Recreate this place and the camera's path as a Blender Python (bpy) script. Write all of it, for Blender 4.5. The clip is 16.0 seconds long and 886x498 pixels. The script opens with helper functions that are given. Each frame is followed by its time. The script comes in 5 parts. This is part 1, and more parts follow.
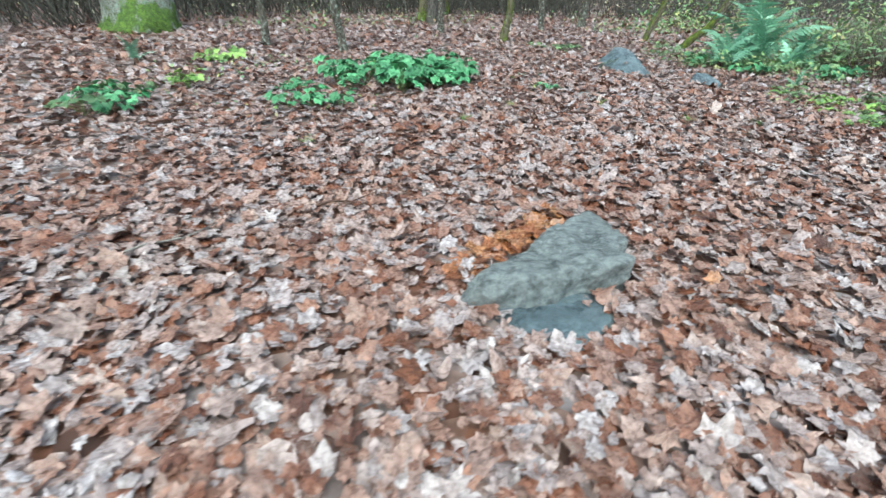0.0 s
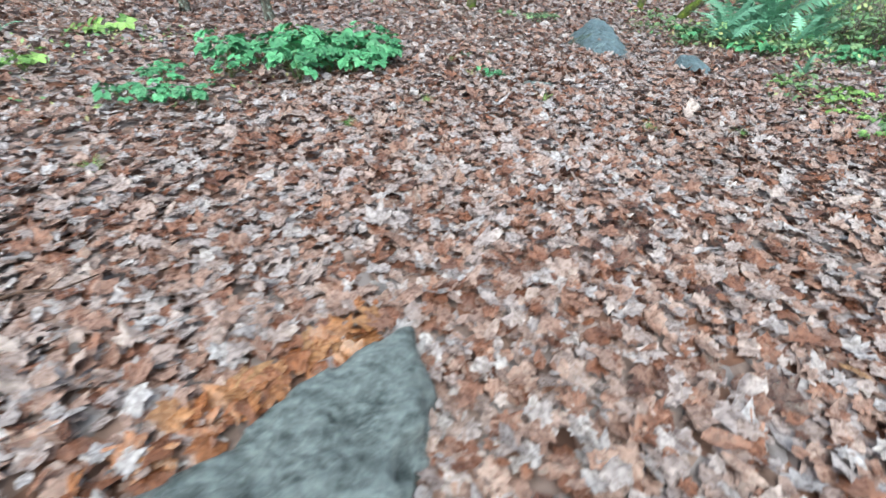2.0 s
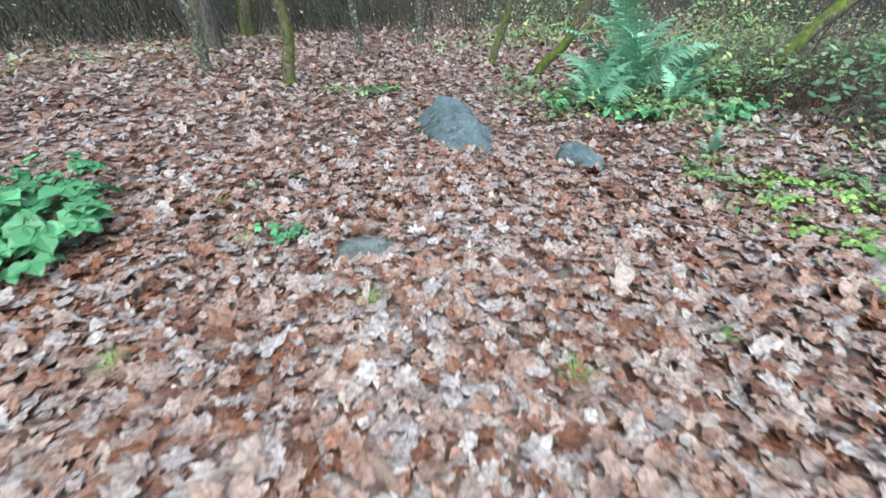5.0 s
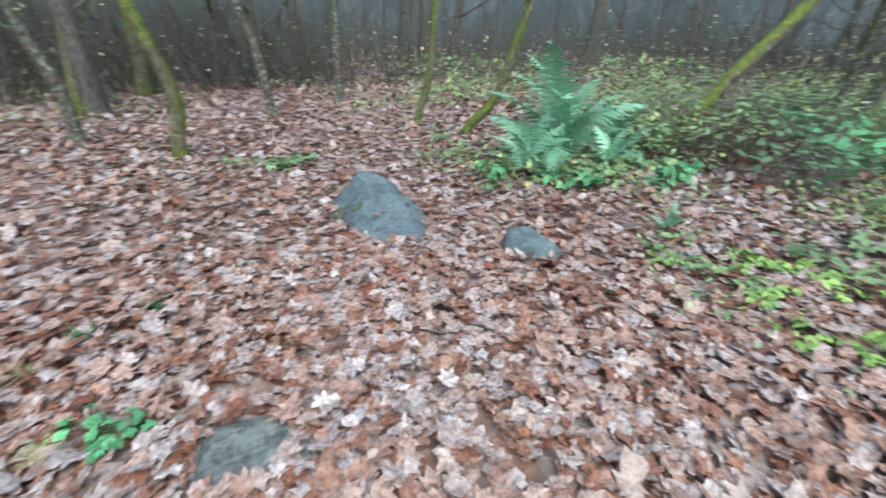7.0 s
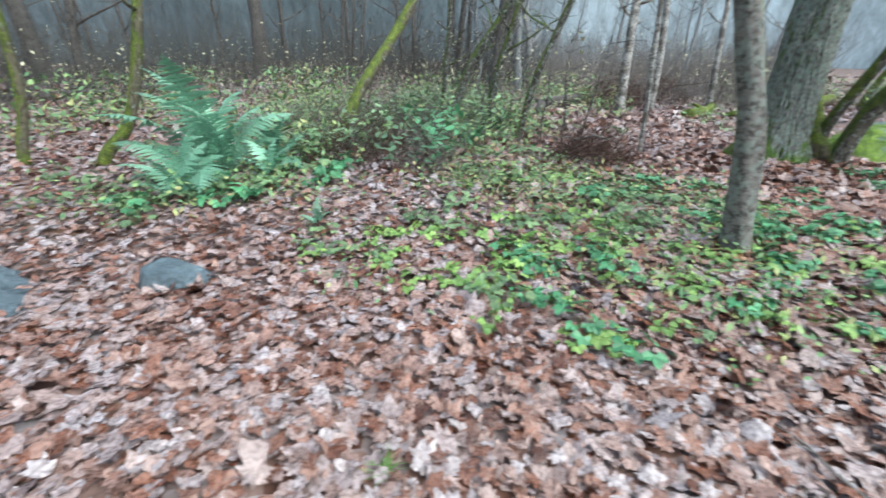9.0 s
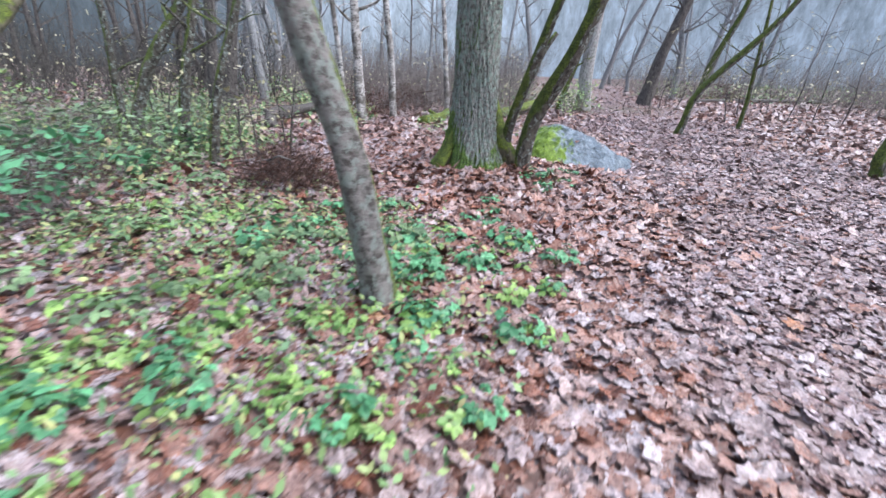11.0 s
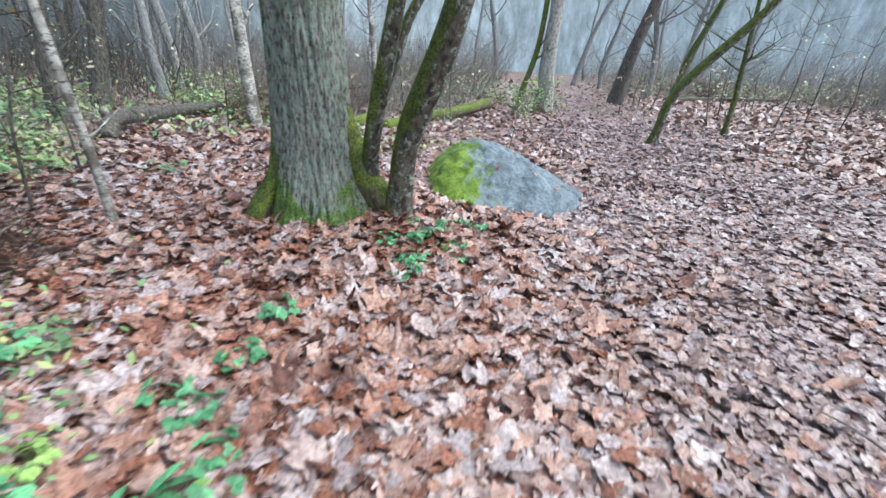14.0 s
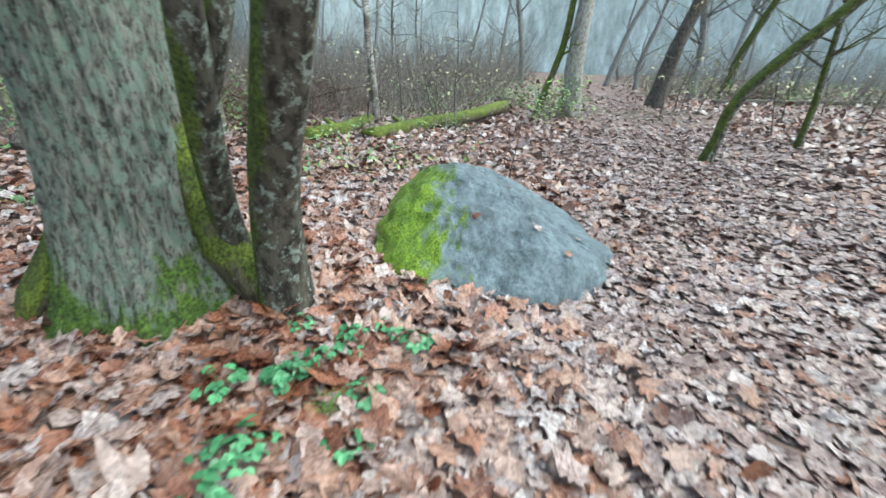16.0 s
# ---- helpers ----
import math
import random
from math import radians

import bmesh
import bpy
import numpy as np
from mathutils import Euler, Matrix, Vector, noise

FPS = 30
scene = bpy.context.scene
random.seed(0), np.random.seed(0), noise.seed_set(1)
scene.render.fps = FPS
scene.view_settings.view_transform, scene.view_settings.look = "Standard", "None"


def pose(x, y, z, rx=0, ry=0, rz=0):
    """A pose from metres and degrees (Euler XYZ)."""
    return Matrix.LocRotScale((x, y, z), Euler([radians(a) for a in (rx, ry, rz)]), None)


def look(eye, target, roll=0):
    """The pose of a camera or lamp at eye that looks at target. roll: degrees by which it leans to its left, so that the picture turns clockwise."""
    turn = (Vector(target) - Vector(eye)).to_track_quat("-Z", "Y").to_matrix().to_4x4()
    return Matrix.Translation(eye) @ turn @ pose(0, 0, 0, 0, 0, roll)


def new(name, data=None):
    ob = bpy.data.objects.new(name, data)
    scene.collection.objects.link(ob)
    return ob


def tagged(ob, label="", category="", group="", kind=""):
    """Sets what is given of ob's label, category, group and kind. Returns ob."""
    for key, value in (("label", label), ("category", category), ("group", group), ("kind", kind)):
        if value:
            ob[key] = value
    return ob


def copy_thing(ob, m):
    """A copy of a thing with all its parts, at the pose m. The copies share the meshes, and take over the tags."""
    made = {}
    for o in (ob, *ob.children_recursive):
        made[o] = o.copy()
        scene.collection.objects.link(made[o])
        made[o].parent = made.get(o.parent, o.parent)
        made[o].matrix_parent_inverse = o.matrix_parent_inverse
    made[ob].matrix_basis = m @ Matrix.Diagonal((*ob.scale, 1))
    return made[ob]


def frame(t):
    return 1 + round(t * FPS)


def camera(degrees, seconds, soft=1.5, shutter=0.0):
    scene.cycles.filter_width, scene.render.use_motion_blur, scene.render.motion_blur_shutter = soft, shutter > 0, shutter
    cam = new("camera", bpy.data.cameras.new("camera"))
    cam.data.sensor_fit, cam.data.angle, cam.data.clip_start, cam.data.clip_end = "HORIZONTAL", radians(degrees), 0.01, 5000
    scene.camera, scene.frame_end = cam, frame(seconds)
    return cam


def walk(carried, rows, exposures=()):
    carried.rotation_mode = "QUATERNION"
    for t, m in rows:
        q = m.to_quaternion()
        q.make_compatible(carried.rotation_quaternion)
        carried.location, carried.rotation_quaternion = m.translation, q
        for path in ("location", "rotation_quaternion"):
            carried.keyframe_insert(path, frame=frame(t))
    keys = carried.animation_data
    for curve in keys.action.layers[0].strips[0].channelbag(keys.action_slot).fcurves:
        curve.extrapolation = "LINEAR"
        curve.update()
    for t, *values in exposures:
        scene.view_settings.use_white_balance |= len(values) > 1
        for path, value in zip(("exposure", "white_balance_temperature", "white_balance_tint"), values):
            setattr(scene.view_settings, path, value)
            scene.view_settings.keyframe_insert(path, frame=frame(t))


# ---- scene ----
cam = camera(93.4, 16.0, soft=1.5, shutter=0.5)
PATH = [
    (0, (0.032, 0.076, 1.282), (0.07, 1.75, 0.187), 2.1),
    (0.5, (0.302, 0.316, 1.275), (0.344, 1.967, 0.146), 2.4),
    (1, (0.51, 0.737, 1.274), (0.563, 2.374, 0.127), 2.4),
    (1.5, (0.737, 1.008, 1.271), (0.782, 2.619, 0.087), 2.0),
    (2, (1.067, 1.273, 1.29), (1.083, 2.861, 0.073), 2.6),
    (2.5, (1.293, 1.632, 1.283), (1.316, 3.222, 0.07), 3.0),
    (3, (1.416, 2.047, 1.311), (1.503, 3.647, 0.115), 3.4),
    (3.5, (1.596, 2.487, 1.31), (1.68, 4.098, 0.127), 3.0),
    (4, (1.744, 2.903, 1.341), (1.906, 4.525, 0.182), 2.0),
    (4.5, (1.81, 3.297, 1.368), (2.27, 4.899, 0.262), 0.5),
    (4.7, (1.837, 3.438, 1.372), (2.307, 5.045, 0.278), 0.6),
    (6.8, (2.229, 4.491, 1.441), (2.897, 6.147, 0.542), 0.4),
    (7, (2.246, 4.494, 1.453), (3.022, 6.105, 0.555), 0.7),
    (7.5, (2.363, 4.459, 1.444), (3.49, 5.853, 0.559), 0.5),
    (8, (2.421, 4.377, 1.456), (3.827, 5.503, 0.587), 0.5),
    (8.5, (2.488, 4.212, 1.47), (4.034, 5.15, 0.615), 0.1),
    (9, (2.613, 3.945, 1.492), (4.236, 4.746, 0.64), 0.3),
    (9.5, (2.758, 3.629, 1.527), (4.485, 4.184, 0.683), 0.6),
    (10, (3.056, 3.403, 1.503), (4.866, 3.569, 0.67), 2.6),
    (10.2, (3.232, 3.305, 1.504), (5.049, 3.4, 0.675), 2.6),
    (12.3, (5.185, 2.189, 1.452), (7.004, 2.089, 0.628), 1.3),
    (12.5, (5.322, 2.106, 1.485), (7.136, 1.995, 0.652), 1.4),
    (13, (5.683, 1.8, 1.481), (7.5, 1.695, 0.651), 1.9),
    (13.5, (6.065, 1.623, 1.436), (7.883, 1.513, 0.61), 2.1),
    (14, (6.476, 1.472, 1.429), (8.293, 1.359, 0.6), 2.1),
    (14.5, (6.903, 1.248, 1.38), (8.722, 1.147, 0.556), 3.0),
    (15, (7.312, 1.108, 1.345), (9.131, 1.015, 0.518), 2.8),
    (15.5, (7.779, 1.011, 1.354), (9.596, 0.928, 0.523), 2.6),
    (16, (8.19, 0.842, 1.339), (10.011, 0.856, 0.511), 1.8),
]
walk(cam, [(t, look(eye, target, roll)) for t, eye, target, roll in PATH],
     exposures=((0, 1.08, 6120, -4), (4, 1.1, 6110, -3), (7, 1.02, 6120, 1), (9, 1.06, 6050, 4), (12.5, 1.29, 5930, 24), (13.2, 1.25, 5970, 16), (14.5, 1.2, 6110, 2), (16, 1.16, 6200, -4)))

# ---- sky, light and exposure ----
world = bpy.data.worlds.new("sky")
scene.world = world
world.use_nodes = True
wn, wl = world.node_tree.nodes, world.node_tree.links
sky = wn.new("ShaderNodeTexSky")
sky.sky_type = "NISHITA"
sky.sun_disc = False
sky.sun_elevation, sky.sun_rotation = radians(48), radians(200)
sky.air_density, sky.dust_density = 1.0, 4.0
overcast = wn.new("ShaderNodeHueSaturation")
overcast.inputs["Saturation"].default_value = 0.55
wl.new(sky.outputs[0], overcast.inputs["Color"])
wl.new(overcast.outputs[0], wn["Background"].inputs["Color"])
wn["Background"].inputs["Strength"].default_value = 0.12
sun = new("sun", bpy.data.lights.new("sun", "SUN"))
sun.data.energy, sun.data.angle, sun.data.color = 1.0, radians(45), (1.0, 0.96, 0.9)
sun.matrix_world = look((0, 0, 20), (-3.0, 6.0, 0))

# ---- materials ----


def nodes_of(name):
    m = bpy.data.materials.new(name)
    m.use_nodes = True
    return m, m.node_tree.nodes, m.node_tree.links, m.node_tree.nodes["Principled BSDF"]


def ramp(nt, fac, stops, interp="LINEAR"):
    r = nt[0].new("ShaderNodeValToRGB")
    r.color_ramp.interpolation = interp
    els = r.color_ramp.elements
    while len(els) < len(stops):
        els.new(0.5)
    for e, (p, c) in zip(els, stops):
        e.position, e.color = p, (*c, 1) if len(c) == 3 else (c[0], c[0], c[0], 1)
    nt[1].new(fac, r.inputs[0])
    return r.outputs[0]


def tex(nt, kind, scale, detail=4, stretch=(1, 1, 1), rough=0.55, coord="Object"):
    tc, mp = nt[0].new("ShaderNodeTexCoord"), nt[0].new("ShaderNodeMapping")
    mp.inputs["Scale"].default_value = stretch
    nt[1].new(tc.outputs[coord], mp.inputs[0])
    if kind == "noise":
        n = nt[0].new("ShaderNodeTexNoise")
        n.inputs["Detail"].default_value, n.inputs["Roughness"].default_value = detail, rough
    else:
        n = nt[0].new("ShaderNodeTexVoronoi")
    n.inputs["Scale"].default_value = scale
    nt[1].new(mp.outputs[0], n.inputs["Vector"])
    return n


def mix(nt, fac, a, b, mode="MIX"):
    m = nt[0].new("ShaderNodeMix")
    m.data_type, m.blend_type = "RGBA", mode
    for sock, v in ((m.inputs[0], fac), (m.inputs[6], a), (m.inputs[7], b)):
        if isinstance(v, (int, float)):
            sock.default_value = v
        elif isinstance(v, tuple):
            sock.default_value = (*v, 1)
        else:
            nt[1].new(v, sock)
    return m.outputs[2]


def math_node(nt, op, a, b):
    m = nt[0].new("ShaderNodeMath")
    m.operation, m.use_clamp = op, False
    for sock, v in ((m.inputs[0], a), (m.inputs[1], b)):
        if isinstance(v, (int, float)):
            sock.default_value = v
        else:
            nt[1].new(v, sock)
    return m.outputs[0]


def bump(nt, height, bsdf, strength=0.5, distance=0.01):
    b = nt[0].new("ShaderNodeBump")
    b.inputs["Strength"].default_value, b.inputs["Distance"].default_value = strength, distance
    nt[1].new(height, b.inputs["Height"])
    nt[1].new(b.outputs[0], bsdf.inputs["Normal"])


LITTER = ((0.0, (0.075, 0.034, 0.026)), (0.09, (0.17, 0.072, 0.045)), (0.20, (0.275, 0.122, 0.074)), (0.31, (0.33, 0.20, 0.160)),
          (0.43, (0.37, 0.255, 0.222)), (0.56, (0.40, 0.315, 0.300)), (0.70, (0.42, 0.36, 0.368)), (0.84, (0.43, 0.405, 0.435)),
          (0.93, (0.52, 0.50, 0.53)), (0.98, (0.22, 0.18, 0.185)))
TRODDEN = ((0.0, (0.10, 0.062, 0.061)), (0.14, (0.18, 0.117, 0.115)), (0.28, (0.25, 0.173, 0.171)), (0.42, (0.31, 0.232, 0.232)),
           (0.58, (0.35, 0.282, 0.292)), (0.76, (0.385, 0.335, 0.360)), (0.88, (0.42, 0.39, 0.425)), (0.94, (0.20, 0.14, 0.135)), (1.0, (0.31, 0.165, 0.11)))
RUSSET = ((0.0, (0.085, 0.032, 0.022)), (0.12, (0.19, 0.078, 0.05)), (0.28, (0.34, 0.148, 0.09)), (0.42, (0.40, 0.235, 0.175)),
          (0.56, (0.43, 0.30, 0.262)), (0.74, (0.43, 0.355, 0.355)), (0.90, (0.48, 0.445, 0.47)), (1.0, (0.30, 0.13, 0.07)))
ORANGE = ((0.0, (0.16, 0.06, 0.03)), (0.35, (0.34, 0.13, 0.05)), (0.7, (0.42, 0.20, 0.085)), (1.0, (0.46, 0.30, 0.16)))


def leaf_material(name, stops, single=False):
    m, n, l, b = nodes_of(name)
    nt = (n, l)
    if single:
        rnd = math_node(nt, "MULTIPLY", n.new("ShaderNodeObjectInfo").outputs["Random"], 0.9)
    else:
        rnd = n.new("ShaderNodeNewGeometry").outputs["Random Per Island"]
    drift = tex(nt, "noise", 0.55, 4, coord="Object")
    if not single:
        rnd = math_node(nt, "ADD", math_node(nt, "MULTIPLY", rnd, 0.86), math_node(nt, "MULTIPLY", math_node(nt, "SUBTRACT", drift.outputs[0], 0.38), 0.55))
    c = ramp(nt, rnd, stops)
    fine = tex(nt, "noise", 45, 5)
    c = mix(nt, 0.7, c, ramp(nt, fine.outputs[0], ((0.34, (0.40, 0.35, 0.33)), (0.66, (1.28, 1.26, 1.25)))), "MULTIPLY")
    blot = tex(nt, "noise", 17, 5, rough=0.7)
    c = mix(nt, 0.55, c, ramp(nt, blot.outputs[0], ((0.38, (0.50, 0.42, 0.38)), (0.55, (1.08, 1.07, 1.08)))), "MULTIPLY")
    broad = tex(nt, "noise", 0.8, 3, coord="Object")
    c = mix(nt, 0.5, c, ramp(nt, broad.outputs[0], ((0.35, (0.84, 0.76, 0.70)), (0.65, (1.08, 1.09, 1.12)))), "MULTIPLY")
    l.new(c, b.inputs["Base Color"])
    l.new(ramp(nt, fine.outputs[0], ((0.3, (0.17,)), (0.7, (0.40,)))), b.inputs["Roughness"])
    b.inputs["Specular IOR Level"].default_value = 0.95
    bump(nt, tex(nt, "noise", 90, 4, rough=0.7).outputs[0], b, 0.7, 0.005)
    return m


M_LITTER = leaf_material("dry_leaves", LITTER)
M_TROD = leaf_material("trodden_leaves", TRODDEN)
M_RUSSET = leaf_material("russet_leaves", RUSSET)
M_LEAF = leaf_material("single_leaves", LITTER, True)
M_ORANGE = leaf_material("wet_orange_leaves", ORANGE, True)


def ground_material():
    m, n, l, b = nodes_of("leaf_covered_soil")
    nt = (n, l)
    cells = tex(nt, "voronoi", 11, coord="Object")
    warp = tex(nt, "noise", 9, 4)
    tint = n.new("ShaderNodeSeparateColor")
    l.new(cells.outputs["Color"], tint.inputs[0])
    c = ramp(nt, tint.outputs[0], tuple((p, tuple(v * 0.75 for v in q)) for p, q in LITTER))
    c = mix(nt, ramp(nt, warp.outputs[0], ((0.42, (0.0,)), (0.62, (0.6,)))), c, (0.08, 0.048, 0.036))
    wide = tex(nt, "noise", 0.35, 4)
    green = tex(nt, "noise", 0.13, 4, rough=0.65)
    c = mix(nt, 0.5, c, ramp(nt, wide.outputs[0], ((0.35, (0.7, 0.62, 0.55)), (0.65, (1.1, 1.08, 1.1)))), "MULTIPLY")
    c = mix(nt, ramp(nt, green.outputs[0], ((0.52, (0.0,)), (0.66, (0.55,)))), c, (0.07, 0.09, 0.045))
    l.new(c, b.inputs["Base Color"])
    b.inputs["Roughness"].default_value = 0.6
    bump(nt, cells.outputs["Distance"], b, 0.8, 0.03)
    return m


M_GROUND = ground_material()


def bark_material(name, low, high, ridge=(9, 9, 1.6), moss=0.0, moss_col=(0.11, 0.16, 0.025), lichen=0.0, base_moss=0.0, depth=0.02, pale=(0.35, 0.43, 0.395), moss_dir=(0, 0.16, 0), fleck=13):
    m, n, l, b = nodes_of(name)
    nt = (n, l)
    grain = tex(nt, "noise", 4, 8, ridge, 0.65)
    c = ramp(nt, grain.outputs[0], ((0.40, low), (0.57, high)))
    spots = tex(nt, "noise", fleck, 7, (1, 1, 0.8), 0.75)
    if lichen:
        c = mix(nt, ramp(nt, spots.outputs[0], ((0.60 - 0.09 * lichen, (0.0,)), (0.66 - 0.09 * lichen, (0.85,)))), c, pale)
    if moss or base_moss:
        geo = n.new("ShaderNodeNewGeometry")
        sep = n.new("ShaderNodeSeparateXYZ")
        l.new(geo.outputs["Normal"], sep.inputs[0])
        obj = n.new("ShaderNodeTexCoord")
        pos = n.new("ShaderNodeSeparateXYZ")
        l.new(obj.outputs["Object"], pos.inputs[0])
        patch = tex(nt, "noise", 2.2, 6, (1, 1, 0.6), 0.7)
        low_part = math_node(nt, "MULTIPLY", pos.outputs[2], -1.0 if base_moss else 0.0)
        v = math_node(nt, "ADD", math_node(nt, "MULTIPLY", math_node(nt, "SUBTRACT", patch.outputs[0], 0.5), 1.6), math_node(nt, "MULTIPLY", sep.outputs[2], 0.30))
        v = math_node(nt, "ADD", v, 0.5 + moss * 0.4)
        facing = n.new("ShaderNodeVectorMath")
        facing.operation = "DOT_PRODUCT"
        facing.inputs[1].default_value = moss_dir
        l.new(geo.outputs["Normal"], facing.inputs[0])
        v = math_node(nt, "ADD", v, facing.outputs["Value"])
        if base_moss:
            side = math_node(nt, "MULTIPLY", math_node(nt, "ABSOLUTE", sep.outputs[1], 0.0), 0.22)
            v = math_node(nt, "ADD", math_node(nt, "ADD", v, math_node(nt, "MAXIMUM", math_node(nt, "MULTIPLY", low_part, 0.50), -0.42)), base_moss)
            v = math_node(nt, "ADD", v, side)
        fluff = tex(nt, "noise", 60, 4)
        tone = ramp(nt, fluff.outputs[0], ((0.35, tuple(x * 0.3 for x in moss_col)), (0.65, tuple(min(1, x * 1.6) for x in moss_col))))
        clump = tex(nt, "noise", 11, 5)
        mc = mix(nt, 0.8, tone, ramp(nt, clump.outputs[0], ((0.35, (0.35, 0.42, 0.4)), (0.65, (1.3, 1.2, 1.0)))), "MULTIPLY")
        c = mix(nt, ramp(nt, v, ((0.56, (0.0,)), (0.68, (0.92,)))), c, mc)
    l.new(c, b.inputs["Base Color"])
    b.inputs["Roughness"].default_value = 0.85
    bump(nt, grain.outputs[0], b, 0.9, depth)
    return m


M_OAK = bark_material("oak_bark", (0.07, 0.072, 0.064), (0.38, 0.405, 0.37), (13, 13, 4.0), -0.1, (0.12, 0.24, 0.028), 1.2, 0.22, 0.06, (0.31, 0.43, 0.37), fleck=21)
M_MOSSY = bark_material("mossy_bark", (0.025, 0.023, 0.02), (0.12, 0.115, 0.095), (6, 6, 2.5), 0.24, (0.095, 0.145, 0.024), lichen=0.75, moss_dir=(0, 0.30, 0), fleck=19)
M_GREEN = bark_material("moss_covered_bark", (0.05, 0.045, 0.03), (0.16, 0.15, 0.1), (8, 8, 2.5), 0.56, (0.125, 0.185, 0.026), 0.2)
M_DARK = bark_material("dark_bark", (0.035, 0.034, 0.032), (0.14, 0.135, 0.125), (8, 8, 1.8), 0.0)
M_GREY = bark_material("grey_bark", (0.2, 0.2, 0.19), (0.42, 0.43, 0.42), (5, 5, 2.5), 0.05, lichen=0.6, base_moss=0.02)
M_TRUNK = bark_material("grey_patched_bark", (0.07, 0.065, 0.058), (0.22, 0.215, 0.20), (4, 4, 6), -0.5, (0.13, 0.19, 0.03), lichen=1.1, pale=(0.25, 0.30, 0.27), moss_dir=(0.50, -0.45, 0))
# bark of far trees, with distance haze put into its pale blue-grey colour
M_FAR_HAZED = bark_material("hazed_woodland_bark", (0.13, 0.145, 0.15), (0.32, 0.345, 0.355), (8, 8, 1.8), 0.0)
M_TWIG = bark_material("twig_bark", (0.11, 0.106, 0.10), (0.29, 0.278, 0.262), (5, 5, 2))
M_BROWN = bark_material("dead_brown_twigs", (0.035, 0.02, 0.016), (0.13, 0.075, 0.055), (5, 5, 2))


def birch_material():
    m, n, l, b = nodes_of("birch_bark")
    nt = (n, l)
    marks = tex(nt, "noise", 11, 6, (1.2, 1.2, 3), 0.75)
    patch = tex(nt, "noise", 2.5, 5, (1, 1, 1), 0.7)
    c = ramp(nt, marks.outputs[0], ((0.40, (0.05, 0.05, 0.045)), (0.50, (0.55, 0.56, 0.54))))
    c = mix(nt, ramp(nt, patch.outputs[0], ((0.42, (0.9,)), (0.56, (0.0,)))), c, (0.09, 0.085, 0.07))
    l.new(c, b.inputs["Base Color"])
    b.inputs["Roughness"].default_value = 0.7
    bump(nt, marks.outputs[0], b, 0.5, 0.01)
    return m


M_BIRCH = birch_material()


def rock_material(name, low, high, moss=None, moss_at=0.5, axis=(0, 0, 1), green=0.25, grain=6, ragged=1.3):
    m, n, l, b = nodes_of(name)
    nt = (n, l)
    big, fine, crack = tex(nt, "noise", 2.6, 8, rough=0.65), tex(nt, "noise", 38, 6, rough=0.7), tex(nt, "noise", grain, 9, (1, 1.6, 1), 0.75)
    c = ramp(nt, crack.outputs[0], ((0.34, low), (0.60, high)))
    c = mix(nt, 0.4, c, ramp(nt, big.outputs[0], ((0.35, (0.6, 0.62, 0.62)), (0.65, (1.25, 1.25, 1.25)))), "MULTIPLY")
    c = mix(nt, 0.6, c, ramp(nt, fine.outputs[0], ((0.34, (0.45, 0.45, 0.45)), (0.66, (1.4, 1.4, 1.4)))), "MULTIPLY")
    c = mix(nt, ramp(nt, crack.outputs[0], ((0.56, (0.0,)), (0.66, (green,)))), c, (0.07, 0.10, 0.05))
    if moss:
        geo = n.new("ShaderNodeNewGeometry")
        d = n.new("ShaderNodeVectorMath")
        d.operation = "DOT_PRODUCT"
        d.inputs[1].default_value = axis
        l.new(geo.outputs["Normal"], d.inputs[0])
        place = n.new("ShaderNodeVectorMath")
        place.operation = "DOT_PRODUCT"
        place.inputs[1].default_value = axis
        l.new(n.new("ShaderNodeTexCoord").outputs["Object"], place.inputs[0])
        v = math_node(nt, "ADD", math_node(nt, "MULTIPLY", d.outputs["Value"], 0.4), math_node(nt, "MULTIPLY", place.outputs["Value"], 0.8))
        v = math_node(nt, "ADD", v, math_node(nt, "MULTIPLY", math_node(nt, "SUBTRACT", crack.outputs[0], 0.5), ragged))
        fluff = tex(nt, "noise", 70, 4)
        tone = ramp(nt, fluff.outputs[0], ((0.35, tuple(x * 0.3 for x in moss)), (0.65, tuple(x * 1.5 for x in moss))))
        mc = mix(nt, 0.8, tone, ramp(nt, tex(nt, "noise", 9, 5).outputs[0], ((0.35, (0.4, 0.5, 0.5)), (0.65, (1.3, 1.2, 1.0)))), "MULTIPLY")
        c = mix(nt, ramp(nt, v, ((moss_at - 0.08, (0.0,)), (moss_at + 0.08, (1.0,)))), c, mc)
    l.new(c, b.inputs["Base Color"])
    l.new(ramp(nt, big.outputs[0], ((0.35, (0.22,)), (0.65, (0.48,)))), b.inputs["Roughness"])
    h = math_node(nt, "ADD", math_node(nt, "MULTIPLY", fine.outputs[0], 0.4), crack.outputs[0])
    bump(nt, h, b, 1.0, 0.035)
    return m


M_ROCK = rock_material("boulder_rock", (0.075, 0.11, 0.135), (0.25, 0.335, 0.40), (0.20, 0.35, 0.028), 0.44, (-0.1, 0.95, 0.1), 0.2, 6, 0.8)
M_STONE = rock_material("wet_stone", (0.055, 0.085, 0.105), (0.185, 0.26, 0.31), (0.07, 0.10, 0.03), 0.55, (-0.9, 0.1, 0.1), 0.4)
M_SLAB = rock_material("stained_stone", (0.045, 0.06, 0.064), (0.37, 0.43, 0.45), (0.07, 0.085, 0.03), 0.42, (-0.62, 0.55, -0.1), 0.35, 11)


